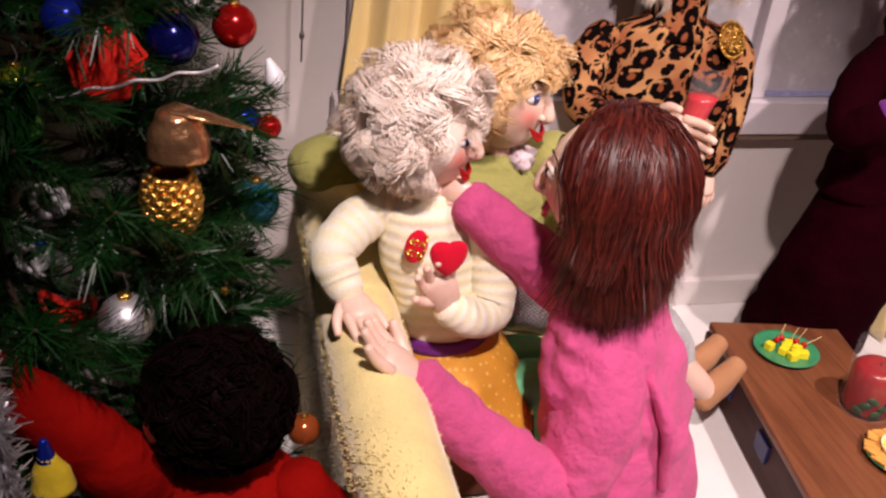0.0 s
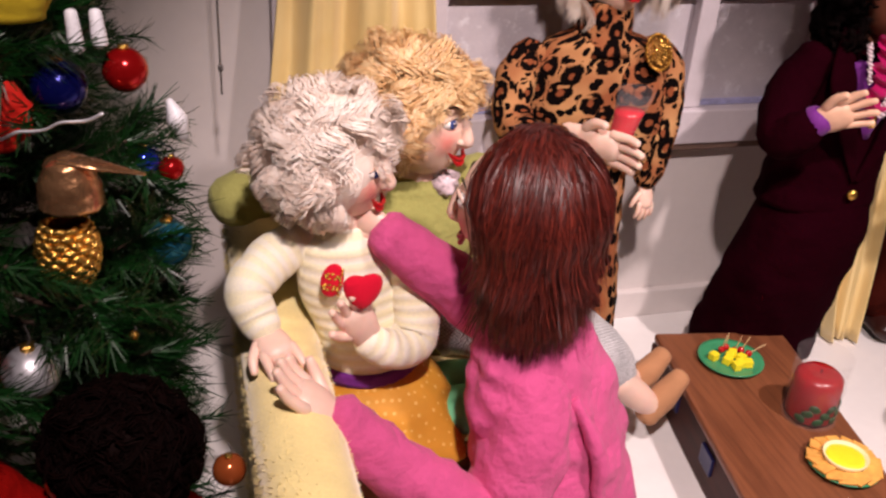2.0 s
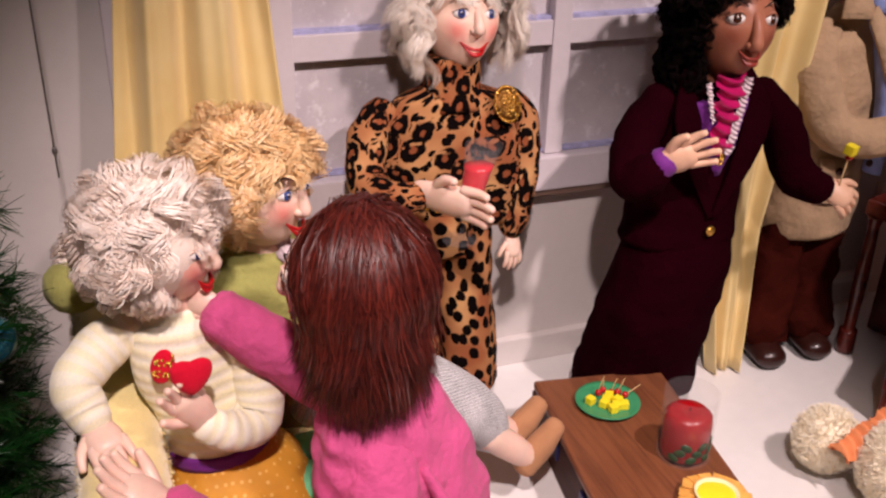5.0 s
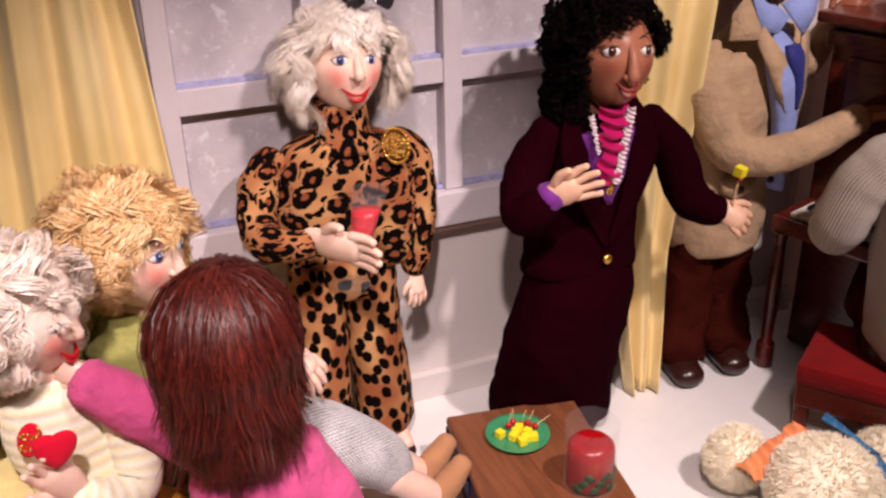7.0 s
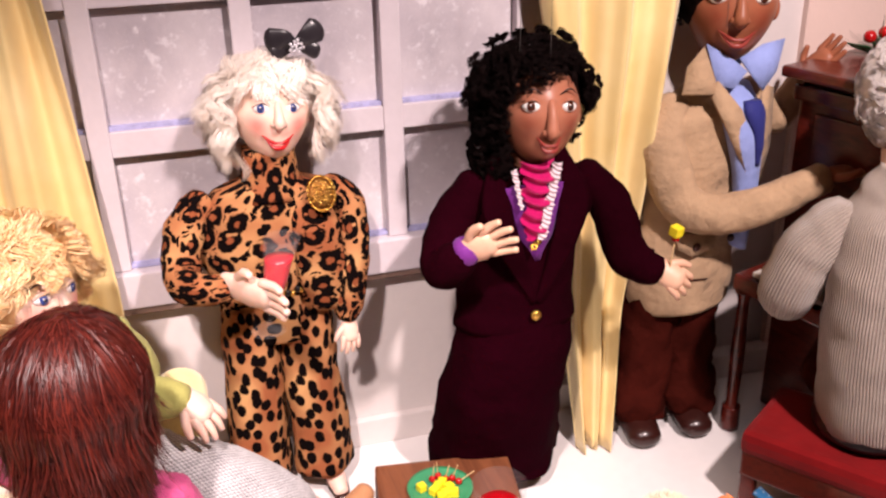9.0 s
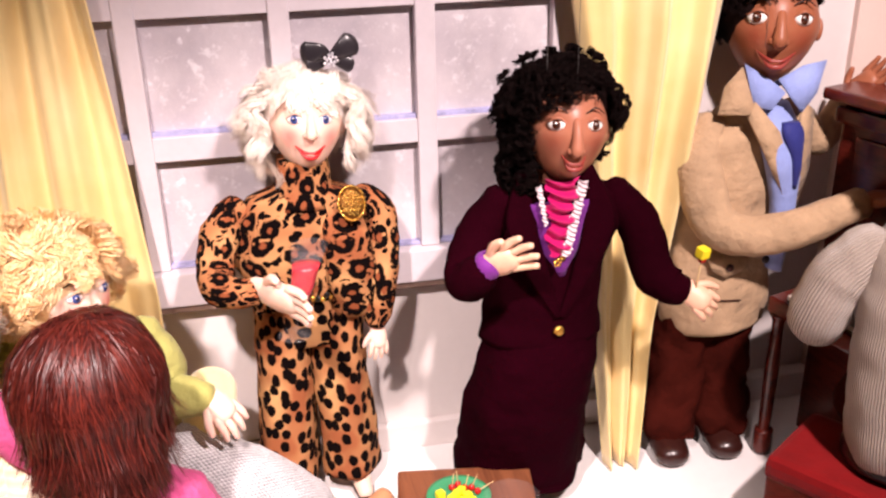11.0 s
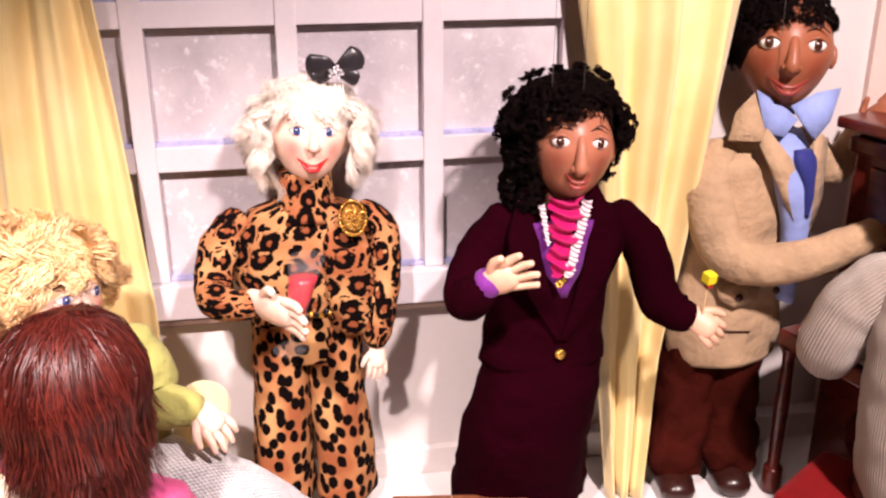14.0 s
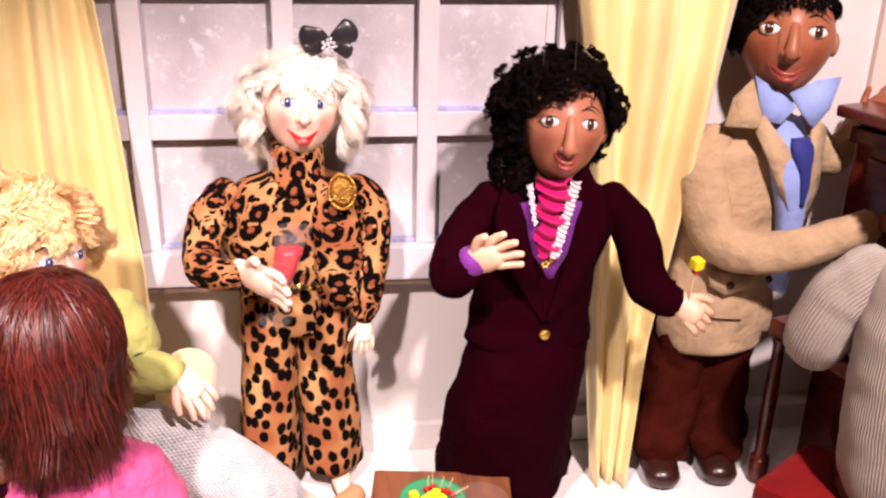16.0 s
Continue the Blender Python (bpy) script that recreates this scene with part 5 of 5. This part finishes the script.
s.tube([hc + V(0, 0, -0.04), (-0.25, 1.545, 0.49)], [0.026, 0.028], "skin_light", 12, 4)
s.loft([(-0.215, 1.53, 0.305, 0.066, 0.056, 20), (-0.22, 1.53, 0.36, 0.070, 0.056, 20), (-0.238, 1.535, 0.44, 0.076, 0.054, 20), (-0.245, 1.54, 0.49, 0.066, 0.048, 20), (-0.25, 1.543, 0.515, 0.036, 0.034, 20)], "stripe", 32, 6, wrinkle=0.05)
s.tube([(-0.30, 1.54, 0.495), (-0.345, 1.52, 0.475), (-0.374, 1.490, 0.455), (-0.366, 1.472, 0.428), (-0.358, 1.458, 0.416)], [0.027, 0.031, 0.029, 0.026, 0.021], "stripe", 18, 6, wrinkle=0.1)
doll_fist(s, (-0.357, 1.456, 0.413), (-0.346, 1.425, 0.408), (1, 0.3, 0.1), "skin_light", 0.034, 0.3, 0.6, 1)
s.tube([(-0.185, 1.525, 0.485), (-0.165, 1.50, 0.43), (-0.170, 1.475, 0.375), (-0.205, 1.45, 0.378), (-0.238, 1.44, 0.402)], [0.028, 0.031, 0.030, 0.026, 0.021], "stripe", 18, 6, wrinkle=0.1)
doll_fist(s, (-0.240, 1.438, 0.412), (-0.256, 1.432, 0.446), (1, 0.2, 0.3), "skin_light", 0.034, 0.35, 0.8, 1)
s.loft([(-0.215, 1.53, 0.325, 0.070, 0.060, 20), (-0.215, 1.53, 0.305, 0.071, 0.061, 20)], "purple", 28, 3)
s.loft([(-0.215, 1.53, 0.312, 0.068, 0.058, 20), (-0.195, 1.52, 0.26, 0.092, 0.084, 20), (-0.180, 1.51, 0.205, 0.112, 0.100, 20), (-0.178, 1.51, 0.195, 0.108, 0.096, 20)], "mustard", 44, 6, 10, 0.09, 0.5, 0.03)
for y in (1.50, 1.56):
    s.tube([(-0.15, y, 0.215), (-0.06, y - 0.005, 0.225), (-0.035, y - 0.01, 0.12), (-0.03, y - 0.01, 0.05)], [0.036, 0.034, 0.030, 0.026], "mint", 16, 6)
pin, pr = V(-0.276, 1.470, 0.472), rot(-8, -16, 14)
s.ball(pin, (0.014, 0.006, 0.021), "heart_felt", pr, 20, 12)
for k in range(22):
    a = k * 0.62
    s.ball(pin + pr @ V(math.cos(a) * 0.0095, -0.0055, math.sin(a) * 0.006 + (k - 11) * 0.0013), 0.0022, "gold", None, 8, 6)
tagged(s.make("doll"), "small doll in a striped sweater and mustard skirt", "doll", "party dolls")

# felt heart between her fingers
s = Shape()
hp = V(-0.248, 1.424, 0.484)
hr = rot(12, -10, 6)


def heart(p):
    x, z = p.x, p.z
    return V(p.x * 1.1, p.y, p.z * 0.95 + 0.42 * abs(x) - 0.14 - 0.06 * (1 - abs(x)))


s.ball(hp, (0.0225, 0.010, 0.0215), "heart_felt", hr, 28, 18, heart)
tagged(s.make("felt_heart"), "stuffed red felt heart held up by the girl doll", "heart")

# woman in pink, seen from behind
s = Shape()
hc = V(-0.066, 1.43, 0.572)
doll_head(s, hc, 0.070, -122, 0, "skin_light", "face_light", "iris_brown", "lips")
s.ball(hc + V(0.014, -0.012, 0.01), (0.078, 0.080, 0.076), "auburn", None, 24, 16)
long_hair(s, hc + V(0.012, -0.010, 0.006), (0.086, 0.088, 0.084), "auburn", 5600, 0.150, 0.00065, 71, lambda d: d.x * 0.8 - d.y * 0.55 > -0.36, -0.24, (0, 0.1, 1), 0.012)
long_hair(s, hc + V(0.012, -0.008, 0.008), (0.087, 0.090, 0.088), "auburn", 3200, 0.085, 0.00065, 72, lambda d: d.x * 0.8 - d.y * 0.55 > -0.42, -0.14, (0, 0.1, 1), 0.012)
s.loft([(-0.038, 1.408, 0.44, 0.048, 0.052, 0), (-0.036, 1.408, 0.50, 0.060, 0.066, 0), (-0.036, 1.410, 0.575, 0.064, 0.072, 0)], "auburn", 24, 4)
s.loft([(0.035, 1.40, 0.05, 0.128, 0.095, 30), (0.03, 1.40, 0.12, 0.130, 0.092, 30), (0.012, 1.405, 0.22, 0.124, 0.084, 30), (-0.012, 1.415, 0.32, 0.118, 0.074, 30), (-0.028, 1.42, 0.385, 0.100, 0.062, 30), (-0.038, 1.425, 0.43, 0.05, 0.045, 30)], "pink", 56, 9, wrinkle=0.13)
s.tube([(-0.05, 1.38, 0.365), (-0.055, 1.345, 0.29), (-0.105, 1.325, 0.205), (-0.20, 1.325, 0.275), (-0.292, 1.345, 0.365)], [0.048, 0.056, 0.048, 0.040, 0.032], "pink", 28, 9, wrinkle=0.16)
s.tube([(-0.052, 1.352, 0.36), (-0.035, 1.328, 0.31), (-0.045, 1.312, 0.25)], [0.008, 0.013, 0.006], "pink", 12, 6, wrinkle=0.3)
s.tube([(0.005, 1.348, 0.345), (0.035, 1.318, 0.27), (0.04, 1.312, 0.19)], [0.007, 0.013, 0.007], "pink", 12, 6, wrinkle=0.3)
doll_fist(s, (-0.296, 1.346, 0.372), (-0.326, 1.352, 0.398), (0.3, 1, 0), "skin_light", 0.042, 0.25, 1.1, -1)
s.tube([(-0.045, 1.46, 0.385), (-0.10, 1.475, 0.43), (-0.155, 1.485, 0.475), (-0.205, 1.50, 0.515)], [0.044, 0.042, 0.037, 0.030], "pink", 18, 6, wrinkle=0.1)
doll_fist(s, (-0.21, 1.505, 0.52), (-0.232, 1.525, 0.53), (0, 0.3, 1), "skin_light", 0.03, 0.4)
for dx, dy in ((-0.055, 0.03), (0.075, -0.02)):
    s.tube([(0.03 + dx, 1.40 + dy, 0.08), (-0.03 + dx, 1.43 + dy, 0.055), (0.04 + dx, 1.33 + dy, 0.04), (0.08 + dx, 1.28 + dy, 0.035)], [0.055, 0.052, 0.040, 0.032], "jeans", 18, 6)
tagged(s.make("doll"), "kneeling doll in a pink jersey with auburn hair", "doll", "party dolls")

# dark-haired doll in red by the tree
s = Shape()
hc = V(-0.530, 1.275, 0.408)
doll_head(s, hc, 0.055, -160, 0, "skin_light", "face_light", "iris_brown", "lips")
s.ball(hc + V(0.012, -0.004, 0.012), (0.066, 0.064, 0.062), "brown_hair", None, 24, 16)
curls(s, hc + V(0.014, -0.004, 0.010), (0.073, 0.070, 0.070), "brown_hair", 480, 0.022, 0.0014, 81, lambda d: d.z > -0.85 and not (d.x < -0.72 and d.z < 0.1))
s.ball(hc + V(-0.048, -0.022, -0.004), (0.010, 0.013, 0.018), "skin_light", None, 12, 8)
s.loft([(-0.51, 1.28, 0.04, 0.10, 0.09, 0), (-0.51, 1.28, 0.18, 0.098, 0.085, 0), (-0.518, 1.28, 0.29, 0.092, 0.068, 0), (-0.525, 1.28, 0.335, 0.06, 0.05, 0), (-0.528, 1.28, 0.36, 0.03, 0.03, 0)], "red_jersey", 32, 6, wrinkle=0.08)
s.tube([(-0.585, 1.265, 0.325), (-0.615, 1.24, 0.375), (-0.655, 1.235, 0.43), (-0.735, 1.25, 0.495)], [0.034, 0.037, 0.033, 0.026], "red_jersey", 18, 6, wrinkle=0.12)
s.tube([(-0.44, 1.26, 0.31), (-0.405, 1.24, 0.25), (-0.41, 1.22, 0.18)], [0.034, 0.036, 0.028], "red_jersey", 18, 5, wrinkle=0.1)
doll_fist(s, (-0.737, 1.252, 0.498), (-0.757, 1.262, 0.518), (0, 1, 0), "skin_light", 0.03, 0.4)
tagged(s.make("doll"), "doll in a red jersey with dark brown curls", "doll", "party dolls")

# plush animal on the floor
s = Shape()


def fluffy(amount, f=9.0):
    return lambda p: p * (1 + amount * noise.noise(p * f) + amount * 0.6 * noise.noise(p * f * 2.3))


toy = group_at("plush_toy", (0.88, 1.43, 0), "cream plush animal with an orange ruff lying on the floor", "plush toy")
for nm, c, r, n in (("head", (0.815, 1.520, 0.068), (0.052, 0.050, 0.052), 3600), ("body", (0.892, 1.395, 0.078), (0.092, 0.085, 0.075), 7000), ("paw", (1.052, 1.425, 0.062), (0.050, 0.042, 0.045), 2800)):
    s = Shape()
    s.ball(c, r, "fur", None, 32, 22, fluffy(0.05))
    rng = random.Random(n)
    for _ in range(n):
        d = V(rng.gauss(0, 1), rng.gauss(0, 1), rng.gauss(0, 1)).normalized()
        tuft = V(noise.noise(d * 6), noise.noise(d * 6 + V(9, 0, 0)), noise.noise(d * 6 + V(0, 9, 0)))
        o = Vector(c) + V(d.x * r[0], d.y * r[1], d.z * r[2]) * 0.98
        e = (d + tuft * 1.1 + V(rng.gauss(0, 0.25), rng.gauss(0, 0.25), rng.gauss(-0.1, 0.25))).normalized() * rng.uniform(0.008, 0.016)
        if o.z + e.z > 0.004:
            s.fibre([o, o + e * 0.5 + d * 0.001, o + e * 0.8, o + e], 0.0009, "fur")
    s.make(nm, toy)
s = Shape()
s.strip((0.780, 1.452, 0.095), (0.925, 1.482, 0.120), 0.019, 0.022, "orange", 7.0, 0.006, 0.0, 90, 10, (0.1, -0.6, 0.8))
s.strip((0.785, 1.462, 0.088), (0.920, 1.492, 0.112), 0.016, 0.018, "orange", 6.0, 0.005, 0.0, 80, 10, (0.1, -0.3, 0.9))
s.make("ruff", toy, "gathered orange printed cloth")
s = Shape()
s.panel([(0.928, 1.455, 0.160), (0.948, 1.465, 0.162), (0.990, 1.400, 0.120), (1.000, 1.385, 0.112), (0.975, 1.385, 0.125), (0.955, 1.415, 0.145)], "blue_dots", 0.003)
s.panel([(0.985, 1.392, 0.115), (1.004, 1.398, 0.108), (1.006, 1.345, 0.085), (0.985, 1.335, 0.090), (0.972, 1.355, 0.105)], "blue_dots", 0.003)
s.make("ribbon", toy, "blue dotted ribbon")
s = Shape()
s.ball((0.822, 1.462, 0.062), 0.006, "black", None, 10, 8)
s.make("eye", toy, "black button eye")

# ---- tree ----
tree = group_at("christmas_tree", (-0.80, 1.64, 0), "dark green artificial Christmas tree hung with ornaments", "tree")
s = Shape()
s.tube([(-0.80, 1.64, 0.0), (-0.80, 1.64, 0.8), (-0.80, 1.64, 1.55)], [0.035, 0.026, 0.006], "bark", 14, 6)
s.make("trunk", tree)
crown = Shape()
rng = random.Random(23)
for level in range(22):
    z = 0.10 + level * 0.066
    reach = 0.50 * (1 - z / 1.65) + 0.03
    count = 15 if level < 15 else 9
    for k in range(count):
        a = 2 * math.pi * (k + 0.5 * (level % 2) + rng.uniform(-0.25, 0.25)) / count
        if math.sin(a) > 0.75 or rng.random() < 0.15:
            continue
        d = V(math.cos(a), math.sin(a), 0)
        ln = reach * rng.uniform(0.62, 1.14)
        if math.cos(a) > 0:
            ln = min(ln, 0.31 / math.cos(a))
        if math.sin(a) > 0:
            ln = min(ln, 0.36 / max(math.sin(a), 0.3))
        p0 = V(-0.80, 1.64, z)
        pts = [p0, p0 + d * ln * 0.5 + V(0, 0, -0.01), p0 + d * ln * 0.85 + V(0, 0, 0.0), p0 + d * ln + V(0, 0, 0.03)]
        twig = Shape()
        twig.tube(pts, [0.006, 0.004, 0.003, 0.002], "bark", 5, 3, 1.0, None, False)
        twig.make("limb", tree)
        path, _ = smooth_path(pts, 8)
        twigs = [path]
        for q in (0.4, 0.55, 0.7, 0.83, 0.94):
            o = path[int(q * (len(path) - 1))]
            for sgn in (-1, 1):
                e = (d + d.cross(V(0, 0, 1)) * sgn * rng.uniform(0.5, 1.0) + V(0, 0, rng.uniform(-0.25, 0.25))).normalized()
                tl = rng.uniform(0.055, 0.095)
                twigs.append([o, o + e * tl * 0.5, o + e * tl])
        for tw in twigs:
            steps = 60 if tw is path else 30
            for i in range(steps):
                t = (0.35 if tw is path else 0.0) + (0.65 if tw is path else 1.0) * i / steps
                x = t * (len(tw) - 1)
                i0 = min(int(x), len(tw) - 2)
                o = tw[i0].lerp(tw[i0 + 1], x - i0)
                dd = (tw[i0 + 1] - tw[i0]).normalized()
                for _ in range(2):
                    r = V(rng.gauss(0, 1), rng.gauss(0, 1), rng.gauss(0, 1))
                    r = (r - dd * r.dot(dd)).normalized()
                    e = (dd * rng.uniform(0.5, 1.0) + r * 0.8).normalized()
                    crown.blade(o, o + e * rng.uniform(0.024, 0.042), 0.0012, "needles", e.cross(r).normalized())
tagged(crown.make("needles", tree, "thin dark green plastic needles"), kind="stuff")


def bauble(c, r, key, label, ribs=0):
    c = Vector(c)
    ob = group_at("bauble", tuple(c), label, "ornament", "tree ornaments")
    s = Shape()
    s.ball(c, r, key, None, 32, 20, (lambda p: p * (1 + 0.05 * math.sin(ribs * math.atan2(p.y, p.x)))) if ribs else None)
    s.make("ball", ob)
    s = Shape()
    s.loft([(c.x, c.y, c.z + r * 0.94, r * 0.26, r * 0.26, 0), (c.x, c.y, c.z + r * 1.14, r * 0.24, r * 0.24, 0)], "gold", 14, 2)
    s.make("cap", ob, "gold cap")
    s = Shape()
    s.tube([c + V(0, 0, r * 1.1), c + V(0.004, 0, r * 1.4), c + V(0, 0.004, r * 1.9)], [0.0008, 0.0008, 0.0008], "thread", 5, 4)
    s.make("hook", ob, "thin wire hook")


bauble((-0.608, 1.395, 0.436), 0.030, "silver", "shiny silver glass ball on the tree")
bauble((-0.642, 1.42, 0.757), 0.022, "blue_ball", "bright blue glass ball on the tree")
bauble((-0.548, 1.45, 0.730), 0.027, "navy_ball", "dark blue glass ball on the tree")
bauble((-0.487, 1.48, 0.735), 0.023, "red_ball", "dark red glass ball on the tree")
bauble((-0.462, 1.56, 0.490), 0.030, "teal_ball", "ribbed teal glass ball on the tree", 16)
bauble((-0.692, 1.42, 0.690), 0.021, "lime_ball", "lime green glass ball on the tree")
bauble((-0.700, 1.44, 0.640), 0.026, "green_ball", "glossy green glass ball on the tree")
bauble((-0.410, 1.43, 0.235), 0.021, "copper_ball", "copper glass ball low on the tree")
bauble((-0.690, 1.44, 0.405), 0.026, "navy_ball", "dark blue glass ball on the tree")
bauble((-0.478, 1.50, 0.625), 0.017, "blue_ball", "bright blue glass ball on the tree")
bauble((-0.450, 1.50, 0.615), 0.014, "red_ball", "small red glass ball on the tree")
bauble((-0.505, 1.44, 0.440), 0.006, "gold", "tiny gold bead on the tree")

# red disc, pine cone with a foil bell, white lace figure, felt crown, bow
s = Shape()
s.ball((-0.608, 1.42, 0.713), (0.037, 0.008, 0.037), "ribbon_red", rot(10, -12), 36, 14, lambda p: p * (1 + 0.05 * math.sin(9 * math.atan2(p.z, p.x))))
tagged(s.make("felt_disc"), "red scalloped felt disc on the tree", "ornament", "tree ornaments")
cone = group_at("pine_cone_ornament", (-0.552, 1.41, 0.64), "gold pine cone under a foil bell", "ornament", "tree ornaments")
s = Shape()
cz = V(-0.556, 1.41, 0.565)
for i in range(13):
    t = i / 12
    z = 0.035 - 0.082 * t
    rr = 0.029 * math.sin(math.pi * (0.22 + 0.76 * t)) ** 0.8
    for k in range(11):
        a = 2 * math.pi * (k + 0.5 * (i % 2)) / 11
        s.ball(cz + V(math.cos(a) * rr, math.sin(a) * rr, z), (0.0085, 0.0045, 0.0055), "gold", rot(math.degrees(a) + 90, 25), 8, 5)
s.make("cone", cone, "glittering gold pine cone")
s = Shape()
s.loft([(-0.546, 1.405, 0.625, 0.032, 0.032, 0), (-0.546, 1.405, 0.645, 0.030, 0.030, 0), (-0.546, 1.405, 0.668, 0.022, 0.022, 0), (-0.546, 1.405, 0.678, 0.008, 0.008, 0)], "foil", 28, 5, wrinkle=0.08)
s.make("bell", cone, "crumpled pink-gold foil bell")
s = Shape()
s.tube([(-0.55, 1.40, 0.674), (-0.52, 1.395, 0.67), (-0.475, 1.40, 0.655)], [0.010, 0.013, 0.003], "foil", 12, 5, 0.3)
s.make("foil_strip", cone, "twisted foil strip")
s = Shape()
for cx, cz2, r in ((-0.685, 0.575, 0.020), (-0.672, 0.575, 0.016), (-0.692, 0.540, 0.018), (-0.672, 0.525, 0.020), (-0.695, 0.510, 0.014), (-0.678, 0.500, 0.016)):
    pts = [V(cx + math.cos(a) * r, 1.405, cz2 + math.sin(a) * r) for a in [2 * math.pi * k / 10 for k in range(11)]]
    s.tube(pts, [0.0042] * 11, "white_glitter", 8, 2, 0.7)
s.ball((-0.685, 1.404, 0.527), 0.007, "blue_ball", None, 10, 8)
tagged(s.make("lace_snowflake"), "white glittering lace ornament with blue beads", "ornament", "tree ornaments")
s = Shape()
for pts in (((-0.665, 1.40, 0.455), (-0.690, 1.395, 0.475), (-0.685, 1.395, 0.448), (-0.665, 1.40, 0.455)), ((-0.665, 1.40, 0.455), (-0.640, 1.395, 0.465), (-0.645, 1.395, 0.440), (-0.665, 1.40, 0.455)), ((-0.665, 1.40, 0.455), (-0.660, 1.395, 0.43), (-0.640, 1.395, 0.405)), ((-0.665, 1.40, 0.455), (-0.672, 1.395, 0.43), (-0.66, 1.395, 0.41))):
    s.tube(pts, [0.008] * len(pts), "ribbon_red", 10, 5, 0.3)
tagged(s.make("ribbon_bow"), "red ribbon bow on the tree", "ornament", "tree ornaments")
hat = group_at("elf_hat_ornament", (-0.665, 1.20, 0.40), "yellow felt crown ornament with a blue tip", "ornament", "tree ornaments")
s = Shape()
s.loft([(-0.665, 1.20, 0.385, 0.020, 0.016, 0), (-0.665, 1.20, 0.405, 0.017, 0.012, 0), (-0.668, 1.20, 0.425, 0.008, 0.008, 0)], "yellow_felt", 20, 5)
s.make("crown", hat)
s = Shape()
s.tube([(-0.668, 1.20, 0.421), (-0.669, 1.20, 0.442)], [0.009, 0.004], "blue_ball", 12, 4)
s.make("tip", hat, "blue tip")
s = Shape()
s.loft([(-0.58, 1.44, 0.80, 0.03, 0.02, 0), (-0.58, 1.44, 0.83, 0.042, 0.026, 0), (-0.58, 1.44, 0.86, 0.02, 0.014, 0)], "yellow_felt", 24, 5, 7, 0.1)
tagged(s.make("felt_star"), "yellow felt ornament high on the tree", "ornament", "tree ornaments")
for dx, l in ((0, 0.035), (0.022, 0.03)):
    s = Shape()
    s.tube([(-0.53 + dx, 1.46, 0.80), (-0.528 + dx, 1.455, 0.80 - l)], [0.006, 0.008], "white_glitter", 10, 3)
    tagged(s.make("icicle"), "white glass icicle on the tree", "ornament", "tree ornaments")
s = Shape()
s.tube([(-0.447, 1.55, 0.675), (-0.440, 1.545, 0.655), (-0.436, 1.55, 0.632)], [0.004, 0.012, 0.008], "white_glitter", 12, 5)
tagged(s.make("white_bird"), "small white feathered ornament at a branch tip", "ornament", "tree ornaments")

# silver tinsel and a foil garland
s = Shape()
rng = random.Random(29)
for k in range(700):
    t = rng.random()
    p = V(-0.700, 1.17, 0.55).lerp(V(-0.695, 1.17, 0.35), t)
    d = V(rng.gauss(0, 1), rng.gauss(0, 1), rng.gauss(0, 1)).normalized()
    s.blade(p, p + d * rng.uniform(0.01, 0.03), 0.0022, "silver", d.cross(V(0.2, 0.9, 0.3)).normalized())
tagged(s.make("tinsel"), "bushy silver tinsel garland beside the tree", "tinsel", "", "stuff")
s = Shape()
pts = [V(-0.675 + 0.013 * k, 1.40 - 0.001 * k, 0.684 + 0.003 * k + 0.002 * math.sin(k * 2.0)) for k in range(14)]
s.tube(pts, [0.0017] * 14, "silver", 6, 3, wrinkle=0.6)
tagged(s.make("garland"), "thin silver garland across the branches", "garland")

# thin marionette wires
s = Shape()
s.tube([(-0.375, 1.88, 2.39), (-0.374, 1.88, 0.56)], [0.0014, 0.0014], "thread", 6, 2)
s.ball((-0.374, 1.88, 0.60), (0.004, 0.004, 0.007), "thread", None, 8, 6)
tagged(s.make("hanging_wire"), "thin grey wire hanging by the wall", "wire")
for a, bt in (((0.64, 1.72, 2.39), (0.625, 1.745, 0.835)), ((0.665, 1.72, 2.39), (0.672, 1.735, 0.80)), ((1.07, 1.90, 2.39), (1.062, 1.872, 0.83))):
    s = Shape()
    s.tube([a, bt], [0.00045, 0.00045], "thread", 5, 2)
    tagged(s.make("puppet_string"), "fine puppet string running up from a doll", "string", "puppet strings")
